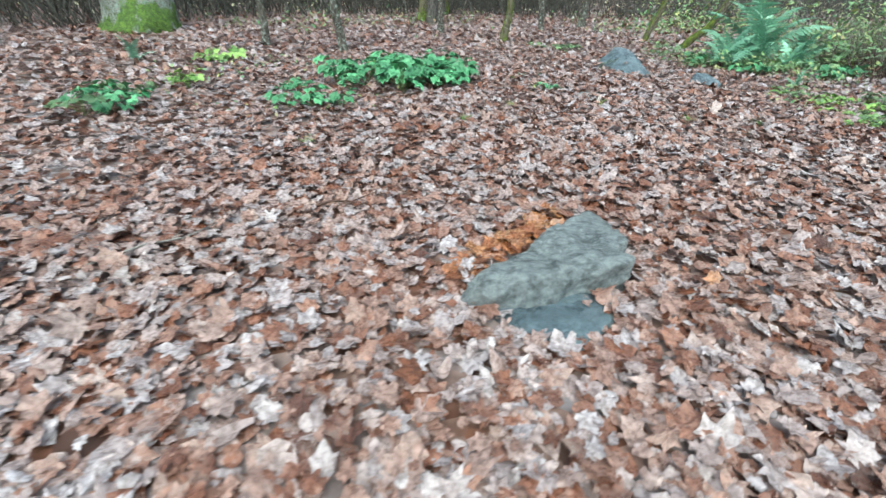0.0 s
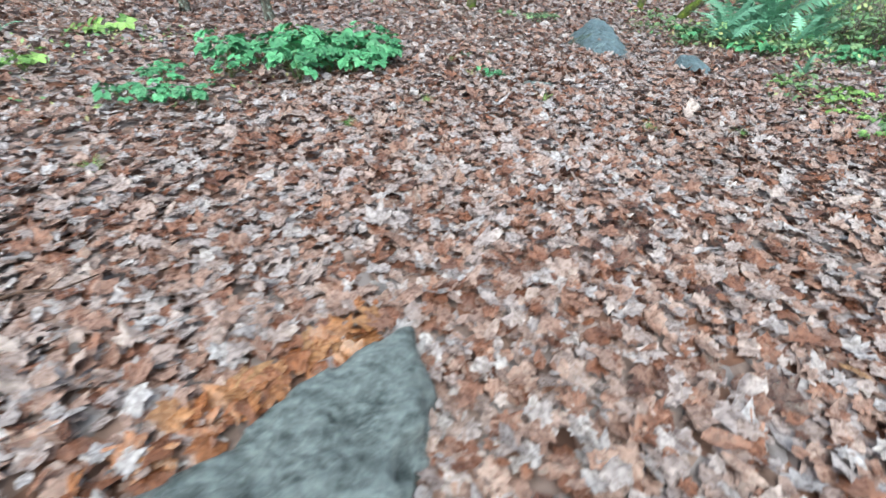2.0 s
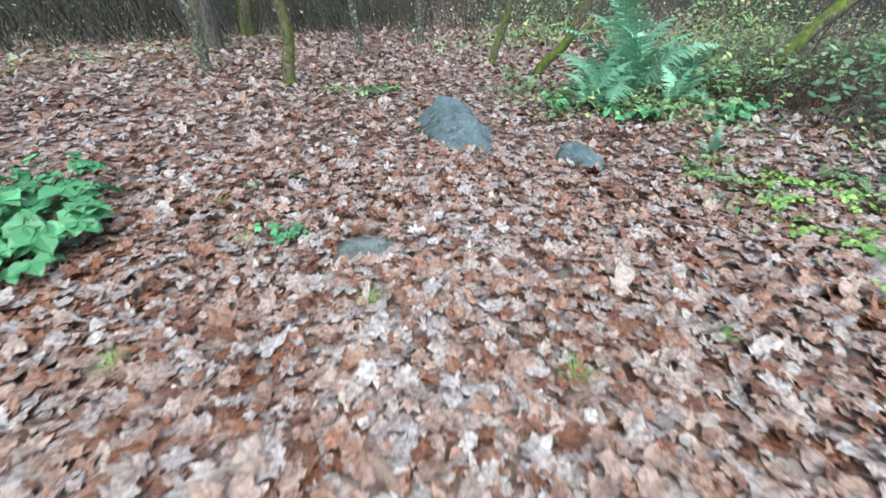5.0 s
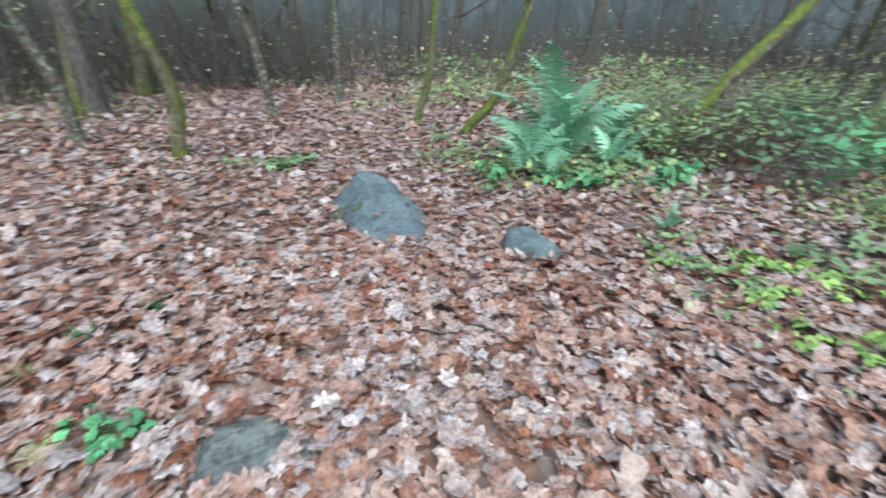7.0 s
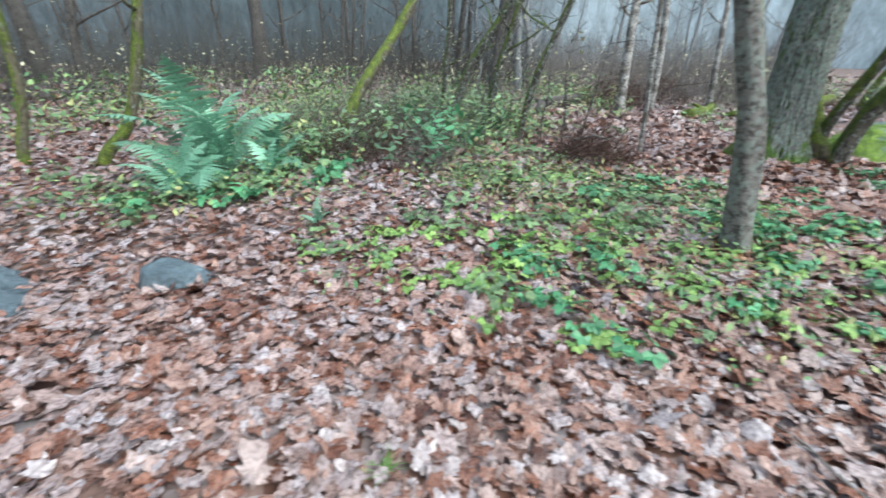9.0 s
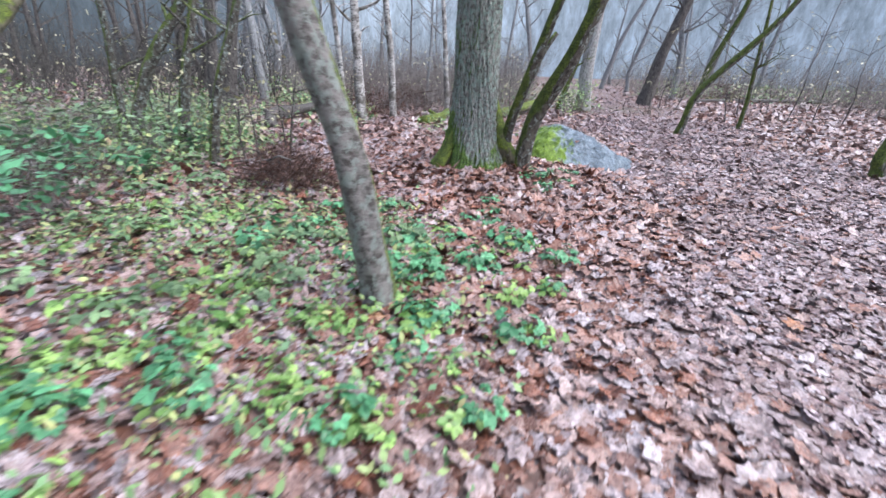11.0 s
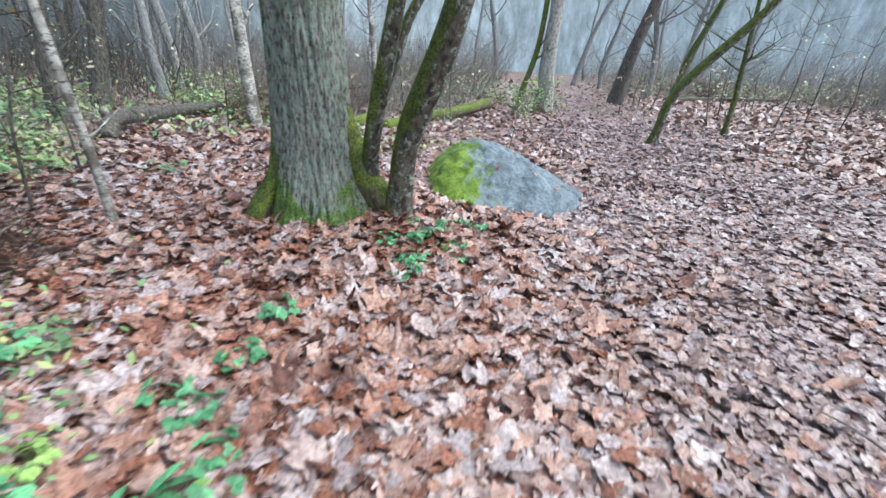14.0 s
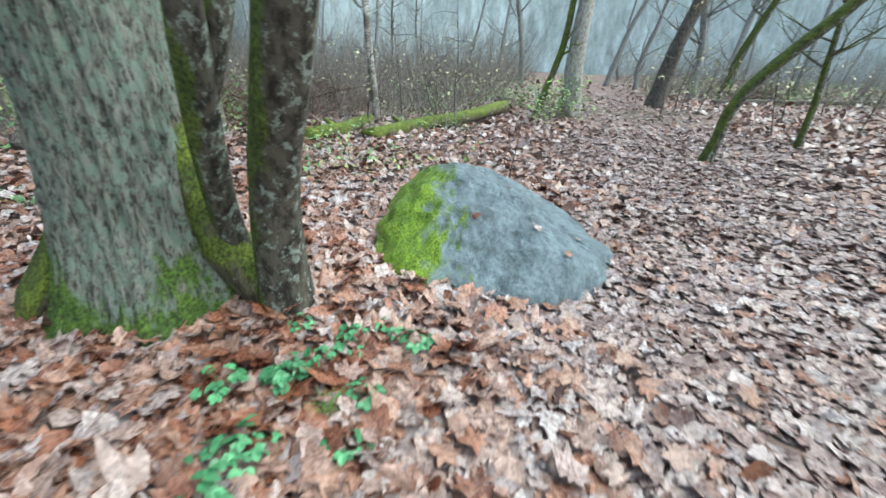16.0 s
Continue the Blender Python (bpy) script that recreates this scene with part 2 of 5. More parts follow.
def plant_material(name, a, b2, gloss=0.4):
    m, n, l, b = nodes_of(name)
    nt = (n, l)
    rnd = n.new("ShaderNodeObjectInfo").outputs["Random"]
    c = ramp(nt, rnd, ((0.0, a), (0.75, b2), (1.0, tuple(min(1, x * 1.5) for x in b2))))
    c = mix(nt, 0.5, c, ramp(nt, tex(nt, "noise", 35, 4).outputs[0], ((0.3, (0.6, 0.6, 0.6)), (0.7, (1.3, 1.3, 1.2)))), "MULTIPLY")
    l.new(c, b.inputs["Base Color"])
    b.inputs["Roughness"].default_value = gloss
    b.inputs["Subsurface Weight"].default_value = 0.0
    return m


M_EMERALD = plant_material("emerald_leaf", (0.05, 0.19, 0.085), (0.11, 0.34, 0.165))
M_LIME = plant_material("yellow_green_leaf", (0.11, 0.25, 0.06), (0.25, 0.41, 0.115))
M_DULL = plant_material("dull_green_leaf", (0.08, 0.16, 0.075), (0.18, 0.29, 0.14))
M_FERN = plant_material("fern_green", (0.13, 0.31, 0.21), (0.23, 0.46, 0.33), 0.45)
M_BRAMBLE = plant_material("bramble_leaf", (0.10, 0.20, 0.11), (0.22, 0.36, 0.20))
M_PALE = plant_material("pale_hanging_leaf", (0.34, 0.35, 0.18), (0.52, 0.52, 0.36))
M_STALK = plant_material("green_stalk", (0.06, 0.10, 0.03), (0.10, 0.16, 0.05))


def backdrop_material():
    m, n, l, b = nodes_of("painted_misty_distance")
    nt = (n, l)
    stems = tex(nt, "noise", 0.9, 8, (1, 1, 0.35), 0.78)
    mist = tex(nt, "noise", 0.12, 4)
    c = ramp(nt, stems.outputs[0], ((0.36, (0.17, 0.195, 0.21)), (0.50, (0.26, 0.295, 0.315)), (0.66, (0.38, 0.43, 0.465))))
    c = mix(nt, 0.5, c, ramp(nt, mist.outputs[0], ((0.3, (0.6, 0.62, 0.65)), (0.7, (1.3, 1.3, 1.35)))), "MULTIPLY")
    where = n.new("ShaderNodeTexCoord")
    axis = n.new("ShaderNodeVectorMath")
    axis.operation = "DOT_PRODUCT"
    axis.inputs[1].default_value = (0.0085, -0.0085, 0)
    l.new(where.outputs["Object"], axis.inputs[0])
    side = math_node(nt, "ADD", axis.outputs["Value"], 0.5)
    # mist painted by direction: dim to the north, pale and bright to the east
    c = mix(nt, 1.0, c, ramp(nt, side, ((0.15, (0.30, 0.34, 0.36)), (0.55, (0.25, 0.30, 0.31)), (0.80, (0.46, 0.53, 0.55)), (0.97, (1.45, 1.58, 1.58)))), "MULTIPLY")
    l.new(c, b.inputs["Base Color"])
    # the painted mist also glows faintly in its own colour
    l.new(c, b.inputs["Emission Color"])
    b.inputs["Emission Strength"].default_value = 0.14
    b.inputs["Roughness"].default_value = 1.0
    return m


M_BACK = backdrop_material()

# ---- building helpers ----


def part(name, bm, material, parent=None, label="", smooth=True):
    me = bpy.data.meshes.new(name)
    bm.to_mesh(me)
    bm.free()
    me.materials.append(material)
    if smooth:
        me.shade_smooth()
    ob = new(name, me)
    ob.parent = parent
    return tagged(ob, label)


def mesh_np(name, verts, faces, material):
    """A mesh from numpy arrays: verts (n, 3), faces (m, 3 or 4)."""
    me = bpy.data.meshes.new(name)
    k = faces.shape[1]
    me.vertices.add(len(verts))
    me.vertices.foreach_set("co", np.ascontiguousarray(verts, np.float32).ravel())
    me.loops.add(faces.size)
    me.loops.foreach_set("vertex_index", np.ascontiguousarray(faces, np.int32).ravel())
    me.polygons.add(len(faces))
    me.polygons.foreach_set("loop_start", np.arange(0, faces.size, k, dtype=np.int32))
    me.polygons.foreach_set("loop_total", np.full(len(faces), k, np.int32))
    me.update(calc_edges=True)
    me.materials.append(material)
    return me


def ground_z(x, y):
    """The lie of the ground: almost flat, a low mound round the oak."""
    z = 0.16 * np.exp(-((x - 10.3) ** 2 + (y - 2.3) ** 2) / 1.9)
    z = z + 0.10 * np.exp(-((x - 6.5) ** 2 + (y - 3.2) ** 2) / 1.3)
    z = z + 0.018 * np.sin(1.7 * x + 0.6 * y) * np.cos(1.3 * y - 0.4 * x) + 0.012 * np.sin(4.1 * x - 2.2 * y)
    far = np.maximum(np.hypot(x - 5, y - 4) - 14, 0)
    return z + 0.012 * far * (0.4 + 0.6 * np.sin(0.21 * x + 0.4) * np.cos(0.17 * y))


def gz(x, y):
    return float(ground_z(np.float64(x), np.float64(y)))


def tube(bm, pts, radii, sides=8, rough=0.0, seed=0.0, ridge=0.0, cap=True):
    """A closed tube along points."""
    pts = [Vector(p) for p in pts]
    rings = []
    up = Vector((0.13, 0.97, 0.2))
    for i, p in enumerate(pts):
        d = (pts[min(i + 1, len(pts) - 1)] - pts[max(i - 1, 0)]).normalized()
        s = d.cross(up)
        s = s.normalized() if s.length > 0.05 else d.cross(Vector((1, 0, 0))).normalized()
        t = d.cross(s)
        ring = []
        for k in range(sides):
            a = 2 * math.pi * k / sides
            o = s * math.cos(a) + t * math.sin(a)
            r = radii[i]
            if rough:
                r *= 1 + rough * noise.noise(Vector((o.x * 1.6 + seed, o.y * 1.6, p.z * 1.4 + p.x * 0.7)))
            ring.append(bm.verts.new(p + o * r))
        rings.append(ring)
    for a, b in zip(rings, rings[1:]):
        for k in range(sides):
            bm.faces.new((a[k], a[(k + 1) % sides], b[(k + 1) % sides], b[k]))
    if cap:
        bm.faces.new(rings[0][::-1])
        bm.faces.new(rings[-1])
    return bm


def spline(knots, steps):
    """Points of a smooth line through the knots."""
    k = [Vector(p) for p in knots]
    k = [k[0] * 2 - k[1]] + k + [k[-1] * 2 - k[-2]]
    out = []
    for i in range(1, len(k) - 2):
        for j in range(steps):
            t = j / steps
            a, b, c, d = k[i - 1:i + 3]
            out.append(0.5 * ((2 * b) + (c - a) * t + (2 * a - 5 * b + 4 * c - d) * t * t + (3 * b - a - 3 * c + d) * t ** 3))
    out.append(k[-2])
    return out


def tree(name, label, x, y, mid, top, dia, material, height=7.0, branches=4, sides=12, flare=0.35, group="", seed=1, branch_from=1.2, branch_len=1.2, twigs=True):
    """A leaning, tapered trunk with limbs. mid and top: offsets that the trunk passes; it goes on to the height."""
    rnd = random.Random(seed)
    root = tagged(new(name), label, "tree", group)
    root.location = (x, y, gz(x, y))
    mid, top = Vector(mid), Vector(top)
    grow = (top - mid).normalized()
    grow = (grow + Vector((0, 0, 0.35))).normalized()
    knots = [Vector((0, 0, -0.12)), mid * 0.3, mid, top]
    last = top
    while last.z < height:
        last = last + grow * 1.3 + Vector((rnd.uniform(-0.12, 0.12), rnd.uniform(-0.12, 0.12), 0))
        knots.append(last)
    pts = spline(knots, 5)
    r0 = dia / 2
    radii = [max(0.012, r0 * (1 - 0.75 * max(p.z, 0) / (height + 2)) * (1 + flare * math.exp(-max(p.z, 0) / (dia * 0.9 + 0.03)))) for p in pts]
    part("trunk", tube(bmesh.new(), pts, radii, sides, 0.28, seed), material, root)
    for i in range(branches):
        j = int(rnd.uniform(0.1, 0.95) * (len(pts) - 2))
        tries = 0
        while pts[j].z < branch_from and tries < 30:
            j, tries = int(rnd.uniform(0.1, 0.95) * (len(pts) - 2)), tries + 1
        a = rnd.uniform(0, 6.28)
        d = Vector((math.cos(a), math.sin(a), rnd.uniform(0.25, 0.9))).normalized()
        ln = branch_len * rnd.uniform(0.5, 1.3)
        bp = [pts[j]]
        for s in range(5):
            bp.append(bp[-1] + d * ln / 5)
            d = (d + Vector((rnd.uniform(-0.3, 0.3), rnd.uniform(-0.3, 0.3), rnd.uniform(-0.1, 0.25)))).normalized()
        rb = min(radii[j] * 0.45, 0.05)
        bm = tube(bmesh.new(), bp, [rb * (1 - 0.16 * s) for s in range(6)], 5)
        shoots = []
        for s in (2, 3, 4):
            e = Vector((rnd.uniform(-1, 1), rnd.uniform(-1, 1), rnd.uniform(-0.1, 0.9))).normalized() * ln * 0.35
            shoot = [bp[s], bp[s] + e * 0.5 + Vector((0, 0, 0.03)), bp[s] + e]
            if twigs:
                shoots.append(shoot)
            else:
                tube(bm, shoot, [rb * 0.4, rb * 0.28, rb * 0.12], 4)
        limb = part("branch", bm, material, root)
        for shoot in shoots:
            part("twig", tube(bmesh.new(), shoot, [rb * 0.4, rb * 0.28, rb * 0.12], 4), material, limb)
    return root


def rock(name, label, centre, planes, material, grit=0.03, detail=5, size=1.0, power=9, group=""):
    """A worn stone: the round-edged body inside the planes (normal, distance)."""
    bm = bmesh.new()
    bmesh.ops.create_icosphere(bm, subdivisions=detail, radius=1)
    pl = [(Vector(n).normalized(), d) for n, d in planes]
    for v in bm.verts:
        u = v.co.normalized()
        s = sum((max(n.dot(u), 0) / d) ** power for n, d in pl) + 1e-6
        r = s ** (-1 / power)
        p = u * r
        q = p * 2.3 + Vector(centre)
        r += 0.30 * grit * noise.ridged_multi_fractal(Vector((q.x * 3, q.y * 4.5, q.z * 4)), 0.7, 2.2, 4, 1.0, 2.0) - 0.25 * grit
        r += grit * (noise.fractal(q, 0.9, 2.1, 5) + 0.6 * noise.ridged_multi_fractal(q * 0.8, 0.8, 2.2, 4, 1.0, 2.0) - 0.6)
        v.co = u * r
    root = tagged(part(name, bm, material, None, label), category="rock", group=group)
    root.location = centre
    return root


# ---- ground ----
gx = np.concatenate([np.linspace(-400, -40, 13)[:-1], np.linspace(-40, -8, 33)[:-1], np.linspace(-8, 26, 171)[:-1], np.linspace(26, 60, 35)[:-1], np.linspace(60, 400, 13)])
gy = np.concatenate([np.linspace(-400, -40, 13)[:-1], np.linspace(-40, -10, 31)[:-1], np.linspace(-10, 20, 151)[:-1], np.linspace(20, 60, 41)[:-1], np.linspace(60, 400, 13)])
mx, my = np.meshgrid(gx, gy)
gv = np.stack([mx, my, ground_z(mx, my)], -1).reshape(-1, 3)
ii = np.arange(len(gv)).reshape(len(gy), len(gx))
gf = np.stack([ii[:-1, :-1], ii[:-1, 1:], ii[1:, 1:], ii[1:, :-1]], -1).reshape(-1, 4)
ground = new("ground", mesh_np("ground", gv, gf, M_GROUND))
ground.data.shade_smooth()
tagged(ground, "forest floor of soil under fallen autumn leaves", "ground", kind="structure")

# a plain ring far beyond the place, painted as misty woodland
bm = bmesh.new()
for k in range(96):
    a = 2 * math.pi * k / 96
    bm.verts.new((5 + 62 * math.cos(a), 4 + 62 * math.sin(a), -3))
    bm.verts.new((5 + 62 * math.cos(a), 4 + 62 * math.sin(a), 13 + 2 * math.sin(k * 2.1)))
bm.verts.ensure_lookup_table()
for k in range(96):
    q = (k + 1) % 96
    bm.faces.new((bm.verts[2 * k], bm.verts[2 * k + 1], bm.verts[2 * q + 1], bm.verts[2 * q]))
tagged(part("backdrop", bm, M_BACK, None, "backdrop of distant grey woodland with mist painted in"), category="backdrop", kind="structure")

# ---- stones ----
rock("boulder", "large grey granite boulder with bright moss on one flank", (11.15, 0.5, 0.0),
     (((0, 0.93, 0.36), 0.80), ((-0.1, 0.6, 0.8), 0.66), ((0, -0.447, 0.894), 0.43), ((-0.42, 0.1, 0.9), 0.47), ((-0.9, 0.05, 0.43), 0.80),
      ((1, 0, 0.25), 0.85), ((0.2, 0, 1), 0.60), ((0.1, -0.95, 0.3), 0.86), ((-0.7, -0.65, 0.35), 0.82), ((0, 0, -1), 0.35), ((-0.7, 0.7, 0.2), 0.92)),
     M_ROCK, 0.06, 6, power=15)
rock("stone", "wet blue-grey wedge-shaped stone standing in leaves", (3.28, 8.0, 0.0),
     (((0, -0.26, 0.97), 0.225), ((-0.64, -0.05, 0.76), 0.255), ((0.62, -0.2, 0.75), 0.255), ((-0.95, 0, 0.2), 0.46), ((-0.1, -0.95, 0.3), 0.64), ((0.1, 0.93, 0.35), 0.64),
      ((0.78, 0.4, 0.5), 0.33), ((-0.7, -0.6, 0.4), 0.50), ((-0.6, 0.6, 0.45), 0.46), ((0, 0, -1), 0.3)), M_STONE, 0.05, group="stones in the leaves")
rock("stone", "low grey-green slab of stone half sunk in leaves", (0.65, 1.85, -0.03),
     (((-0.66, 0.68, 0.35), 0.165), ((1, 0.05, 0.2), 0.38), ((0.9, -0.4, 0.25), 0.37), ((0.22, -0.95, 0.12), 0.23), ((-0.55, -0.77, 0.25), 0.47),
      ((-0.05, 0.10, 0.97), 0.175), ((0.25, 0.9, 0.35), 0.58), ((-0.97, -0.1, 0.2), 0.52), ((0, 0, -1), 0.2)), M_SLAB, 0.065, 6, power=14, group="stones in the leaves")
rock("stone", "smooth grey ledge of stone beneath a larger slab", (0.58, 1.50, -0.04),
     (((0.62, -0.72, 0.3), 0.21), ((-0.55, -0.8, 0.3), 0.17), ((0, 0.05, 1), 0.065), ((0.9, 0.2, 0.2), 0.30), ((-0.9, 0.3, 0.2), 0.26), ((0, 1, 0.1), 0.2), ((0, 0, -1), 0.1)),
     M_STONE, 0.02, 4, power=12, group="stones in the leaves")
rock("stone", "small blunt grey-green stone among leaves", (4.05, 6.86, -0.02),
     (((-0.8, 0.5, 0.3), 0.16), ((0.9, 0.2, 0.3), 0.19), ((0, -0.9, 0.35), 0.24), ((0, 0.9, 0.3), 0.16), ((0.1, -0.15, 1), 0.17), ((-0.8, -0.5, 0.3), 0.17), ((0, 0, -1), 0.1)),
     M_STONE, 0.02, 4, group="stones in the leaves")
rock("stone", "flat grey stone flush with the leaf litter", (2.05, 5.78, -0.03),
     (((-0.9, 0.3, 0.2), 0.20), ((0.95, 0.2, 0.2), 0.21), ((0, -0.95, 0.2), 0.14), ((0.2, 0.9, 0.2), 0.20), ((0, 0, 1), 0.06), ((-0.6, -0.7, 0.2), 0.19), ((0, 0, -1), 0.1)),
     M_SLAB, 0.015, 4, group="stones in the leaves")

# ---- the oak and the trees round it ----


def oak():
    root = tagged(new("oak_tree"), "large oak with ridged grey bark and mossy root flare", "tree")
    cx, cy = 10.12, 2.38
    root.location = (cx, cy, gz(cx, cy))
    sides, rings = 200, 230
    roots = ((0.3, 0.30), (1.55, 0.42), (2.6, 0.25), (3.7, 0.22), (4.75, 0.40), (5.6, 0.2))
    verts = []
    for i in range(rings):
        z = -0.2 + 5.4 * (i / (rings - 1)) ** 1.25
        zz = max(z, 0)
        for k in range(sides):
            a = 2 * math.pi * k / sides
            r = 0.305 - 0.014 * zz + 0.05 * math.exp(-zz / 0.5)
            for ra, amp in roots:
                d = math.atan2(math.sin(a - ra), math.cos(a - ra))
                r += amp * 0.62 * math.exp(-zz / 0.26) * math.exp(-(d / 0.36) ** 2)
            c, s = math.cos(a), math.sin(a)
            w = noise.noise(Vector((c * 1.5, s * 1.5, z * 1.1)))
            rid = 1 - abs(noise.noise(Vector((c * 10 + w, s * 10 + w, z * 3.0)))) * 2.4
            r += 0.018 * w + 0.024 * (rid - 0.5) + 0.012 * noise.noise(Vector((c * 18, s * 18, z * 10)))
            verts.append((r * c + 0.012 * zz, r * s - 0.004 * zz, z))
    v = np.array(verts)
    idx = np.arange(rings * sides).reshape(rings, sides)
    nxt = np.roll(idx, -1, axis=1)
    f = np.stack([idx[:-1], nxt[:-1], nxt[1:], idx[1:]], -1).reshape(-1, 4)
    trunk = new("trunk", mesh_np("trunk", v, f, M_OAK))
    bm = bmesh.new()
    bmesh.ops.create_icosphere(bm, subdivisions=3, radius=0.27)
    crown = part("fork", bm, M_OAK, root)
    crown.location = (0.06, -0.02, 5.15)
    for pts, rad in ((((0.03, -0.22, 1.05), (0.0, -0.33, 0.60), (-0.02, -0.43, 0.30), (-0.02, -0.56, 0.12), (-0.02, -0.70, -0.10)), (0.05, 0.09, 0.13, 0.13, 0.08)),
                     (((-0.1, 0.24, 0.50), (-0.13, 0.34, 0.24), (-0.17, 0.44, 0.06), (-0.2, 0.54, -0.1)), (0.06, 0.11, 0.13, 0.10))):
        part("root", tube(bmesh.new(), spline(pts, 5), list(np.interp(np.linspace(0, 1, 5 * (len(pts) - 1) + 1), np.linspace(0, 1, len(rad)), rad)), 14, 0.4, rad[0] * 90), M_GREEN, root, "mossy root")
    trunk.data.shade_smooth()
    trunk.parent = root
    for a, z, ln in ((0.6, 4.2, 2.2), (2.4, 4.6, 2.0), (4.3, 4.9, 2.4)):
        p0 = Vector((0.2 * math.cos(a), 0.2 * math.sin(a), z))
        pts = [p0 + Vector((math.cos(a), math.sin(a), 0.7)) * ln * t + Vector((0, 0, 0.4 * t * t)) for t in (0, 0.25, 0.5, 0.75, 1)]
        part("limb", tube(bmesh.new(), pts, [0.12, 0.10, 0.085, 0.07, 0.05], 10, 0.2), M_OAK, root)


oak()
N = "thin mossy leaning tree with a bent trunk"
tree("tree", "two-tone mossy stem leaning away beside the oak", 10.10, 1.68, (-0.22, -0.12, 0.75), (-0.60, -0.40, 1.5), 0.21, M_MOSSY, 6.0, 2, 18, 0.5, "stems beside the oak", 3, 2.6)
slender = tree("tree", "slender dark stem leaning beside the oak", 10.20, 1.90, (-0.20, -0.02, 0.6), (-0.50, -0.20, 1.35), 0.14, M_MOSSY, 5.0, 3, 14, 0.4, "stems beside the oak", 4, 1.7, 0.7)
part("broken_limb", tube(bmesh.new(), spline([(-0.36, -0.11, 1.02), (-0.39, -0.24, 1.30), (-0.40, -0.33, 1.52), (-0.43, -0.46, 1.72)], 3), [0.05, 0.05, 0.048, 0.046, 0.042, 0.04, 0.04, 0.038, 0.034, 0.03], 9, 0.4, 2.0), M_MOSSY, slender, "short broken limb")
tree("tree", "grey patchy trunk with moss along its leaning side", 6.31, 3.20, (0.0, 0.15, 0.95), (-0.04, 0.36, 1.65), 0.20, M_TRUNK, 5.0, 3, 20, 0.25, "", 5, 2.0)
tree("tree", "mossy trunk bowed out over the leaf-covered path", 14.62, -3.02, (-0.13, -0.28, 1.08), (-0.69, -1.30, 2.61), 0.175, M_MOSSY, 5.5, 2, 12, 0.3, "", 6, 3.2)
tree("tree", "thick leaning trunk where the path narrows", 23.65, -6.2, (-0.12, -0.30, 1.96), (-0.31, -0.75, 3.73), 0.52, M_DARK, 8, 4, 14, 0.3, "", 7, 3)
tree("tree", "leaning mossy trunk at the far edge of the clearing", 29.2, -11.8, (-0.18, -0.30, 2.07), (-0.52, -0.88, 4.02), 0.40, M_MOSSY, 8, 4, 14, 0.3, "", 8, 2.5)
tree("tree", "pale grey smooth trunk with a mossy foot", 20.31, -2.41, (0.0, 0.0, 1.65), (0.0, -0.06, 3.28), 0.48, M_GREY, 9, 4, 16, 0.25, "", 9, 3)
tree("tree", N, 20.55, -1.57, (-0.12, -0.49, 1.81), (-0.15, -0.62, 3.28), 0.2, M_GREEN, 6, 3, 10, 0.2, "", 10)
tree("tree", "young mossy stem in the clearing", 16.1, -5.55, (0.0, -0.03, 0.84), (0.0, 0.02, 1.56), 0.13, M_MOSSY, 3.0, 9, 10, 0.3, "", 11, 1.3)
tree("tree", "mossy foot of a young trunk beside the path", 10.5, -4.12, (0.05, 0.03, 0.4), (0.10, -0.3, 1.3), 0.2, M_MOSSY, 5, 3, 12, 0.3, "", 12)
tree("tree", "leaning slim tree in the misty far edge", 36.0, -8.6, (-0.26, -0.9, 3.4), (-0.6, -2.0, 6.0), 0.34, M_FAR_HAZED, 9, 4, 10, 0.2, "", 13, 3)

# ---- trees ahead of the start ----
tree("tree", "broad old trunk with moss at its spreading roots", -7.0, 11.3, (0.0, 0.0, 0.5), (0.02, 0.0, 1.5), 1.15, M_OAK, 7, 3, 30, 0.55, "", 14, 4)
tree("tree", N, -3.5, 9.45, (0.03, 0.02, 0.42), (0.02, 0.0, 1.2), 0.15, M_MOSSY, 6, 4, 10, 0.3, "young trees", 15)
tree("tree", N, -1.78, 8.8, (-0.08, 0, 0.5), (-0.22, 0, 1.3), 0.15, M_MOSSY, 6, 4, 10, 0.3, "young trees", 16)
tree("tree", "dark trunk at the back of the glade", -0.22, 15.2, (0, 0, 0.5), (0, 0, 1.5), 0.36, M_DARK, 8, 4, 12, 0.3, "", 17)
tree("tree", "moss-sleeved young trunk bent to one side", 1.49, 10.82, (0.10, 0.02, 0.8), (-0.12, 0.02, 1.75), 0.17, M_GREEN, 6, 4, 12, 0.25, "young trees", 18)
tree("tree", N, 0.03, 12.6, (-0.02, 0.02, 0.8), (-0.2, 0.01, 1.6), 0.16, M_MOSSY, 6, 5, 10, 0.25, "young trees", 19)
tree("tree", "moss-covered trunk among young trees", -0.56, 15.67, (0.14, 0.06, 1.28), (0.25, 0.11, 2.05), 0.36, M_GREEN, 7, 5, 12, 0.3, "", 20)
tree("tree", "short moss-covered trunk far among the trees", 0.12, 19.0, (0.1, 0.04, 1.3), (0.1, 0.03, 2.3), 0.42, M_GREEN, 7, 5, 12, 0.3, "", 21)
tree("tree", N, 2.93, 13.5, (-0.15, 0.01, 1.19), (-0.35, 0.03, 2.03), 0.15, M_MOSSY, 6, 4, 10, 0.25, "young trees", 22)
tree("tree", N, 4.64, 15.6, (0.05, -0.02, 1.18), (0.1, -0.05, 2.24), 0.21, M_MOSSY, 6, 4, 10, 0.25, "young trees", 23)
tree("tree", "thin yellow-green mossy trunk behind the stone", 5.26, 12.0, (0.25, -0.1, 0.91), (0.34, -0.14, 2.04), 0.14, M_GREEN, 6, 3, 10, 0.3, "young trees", 24)
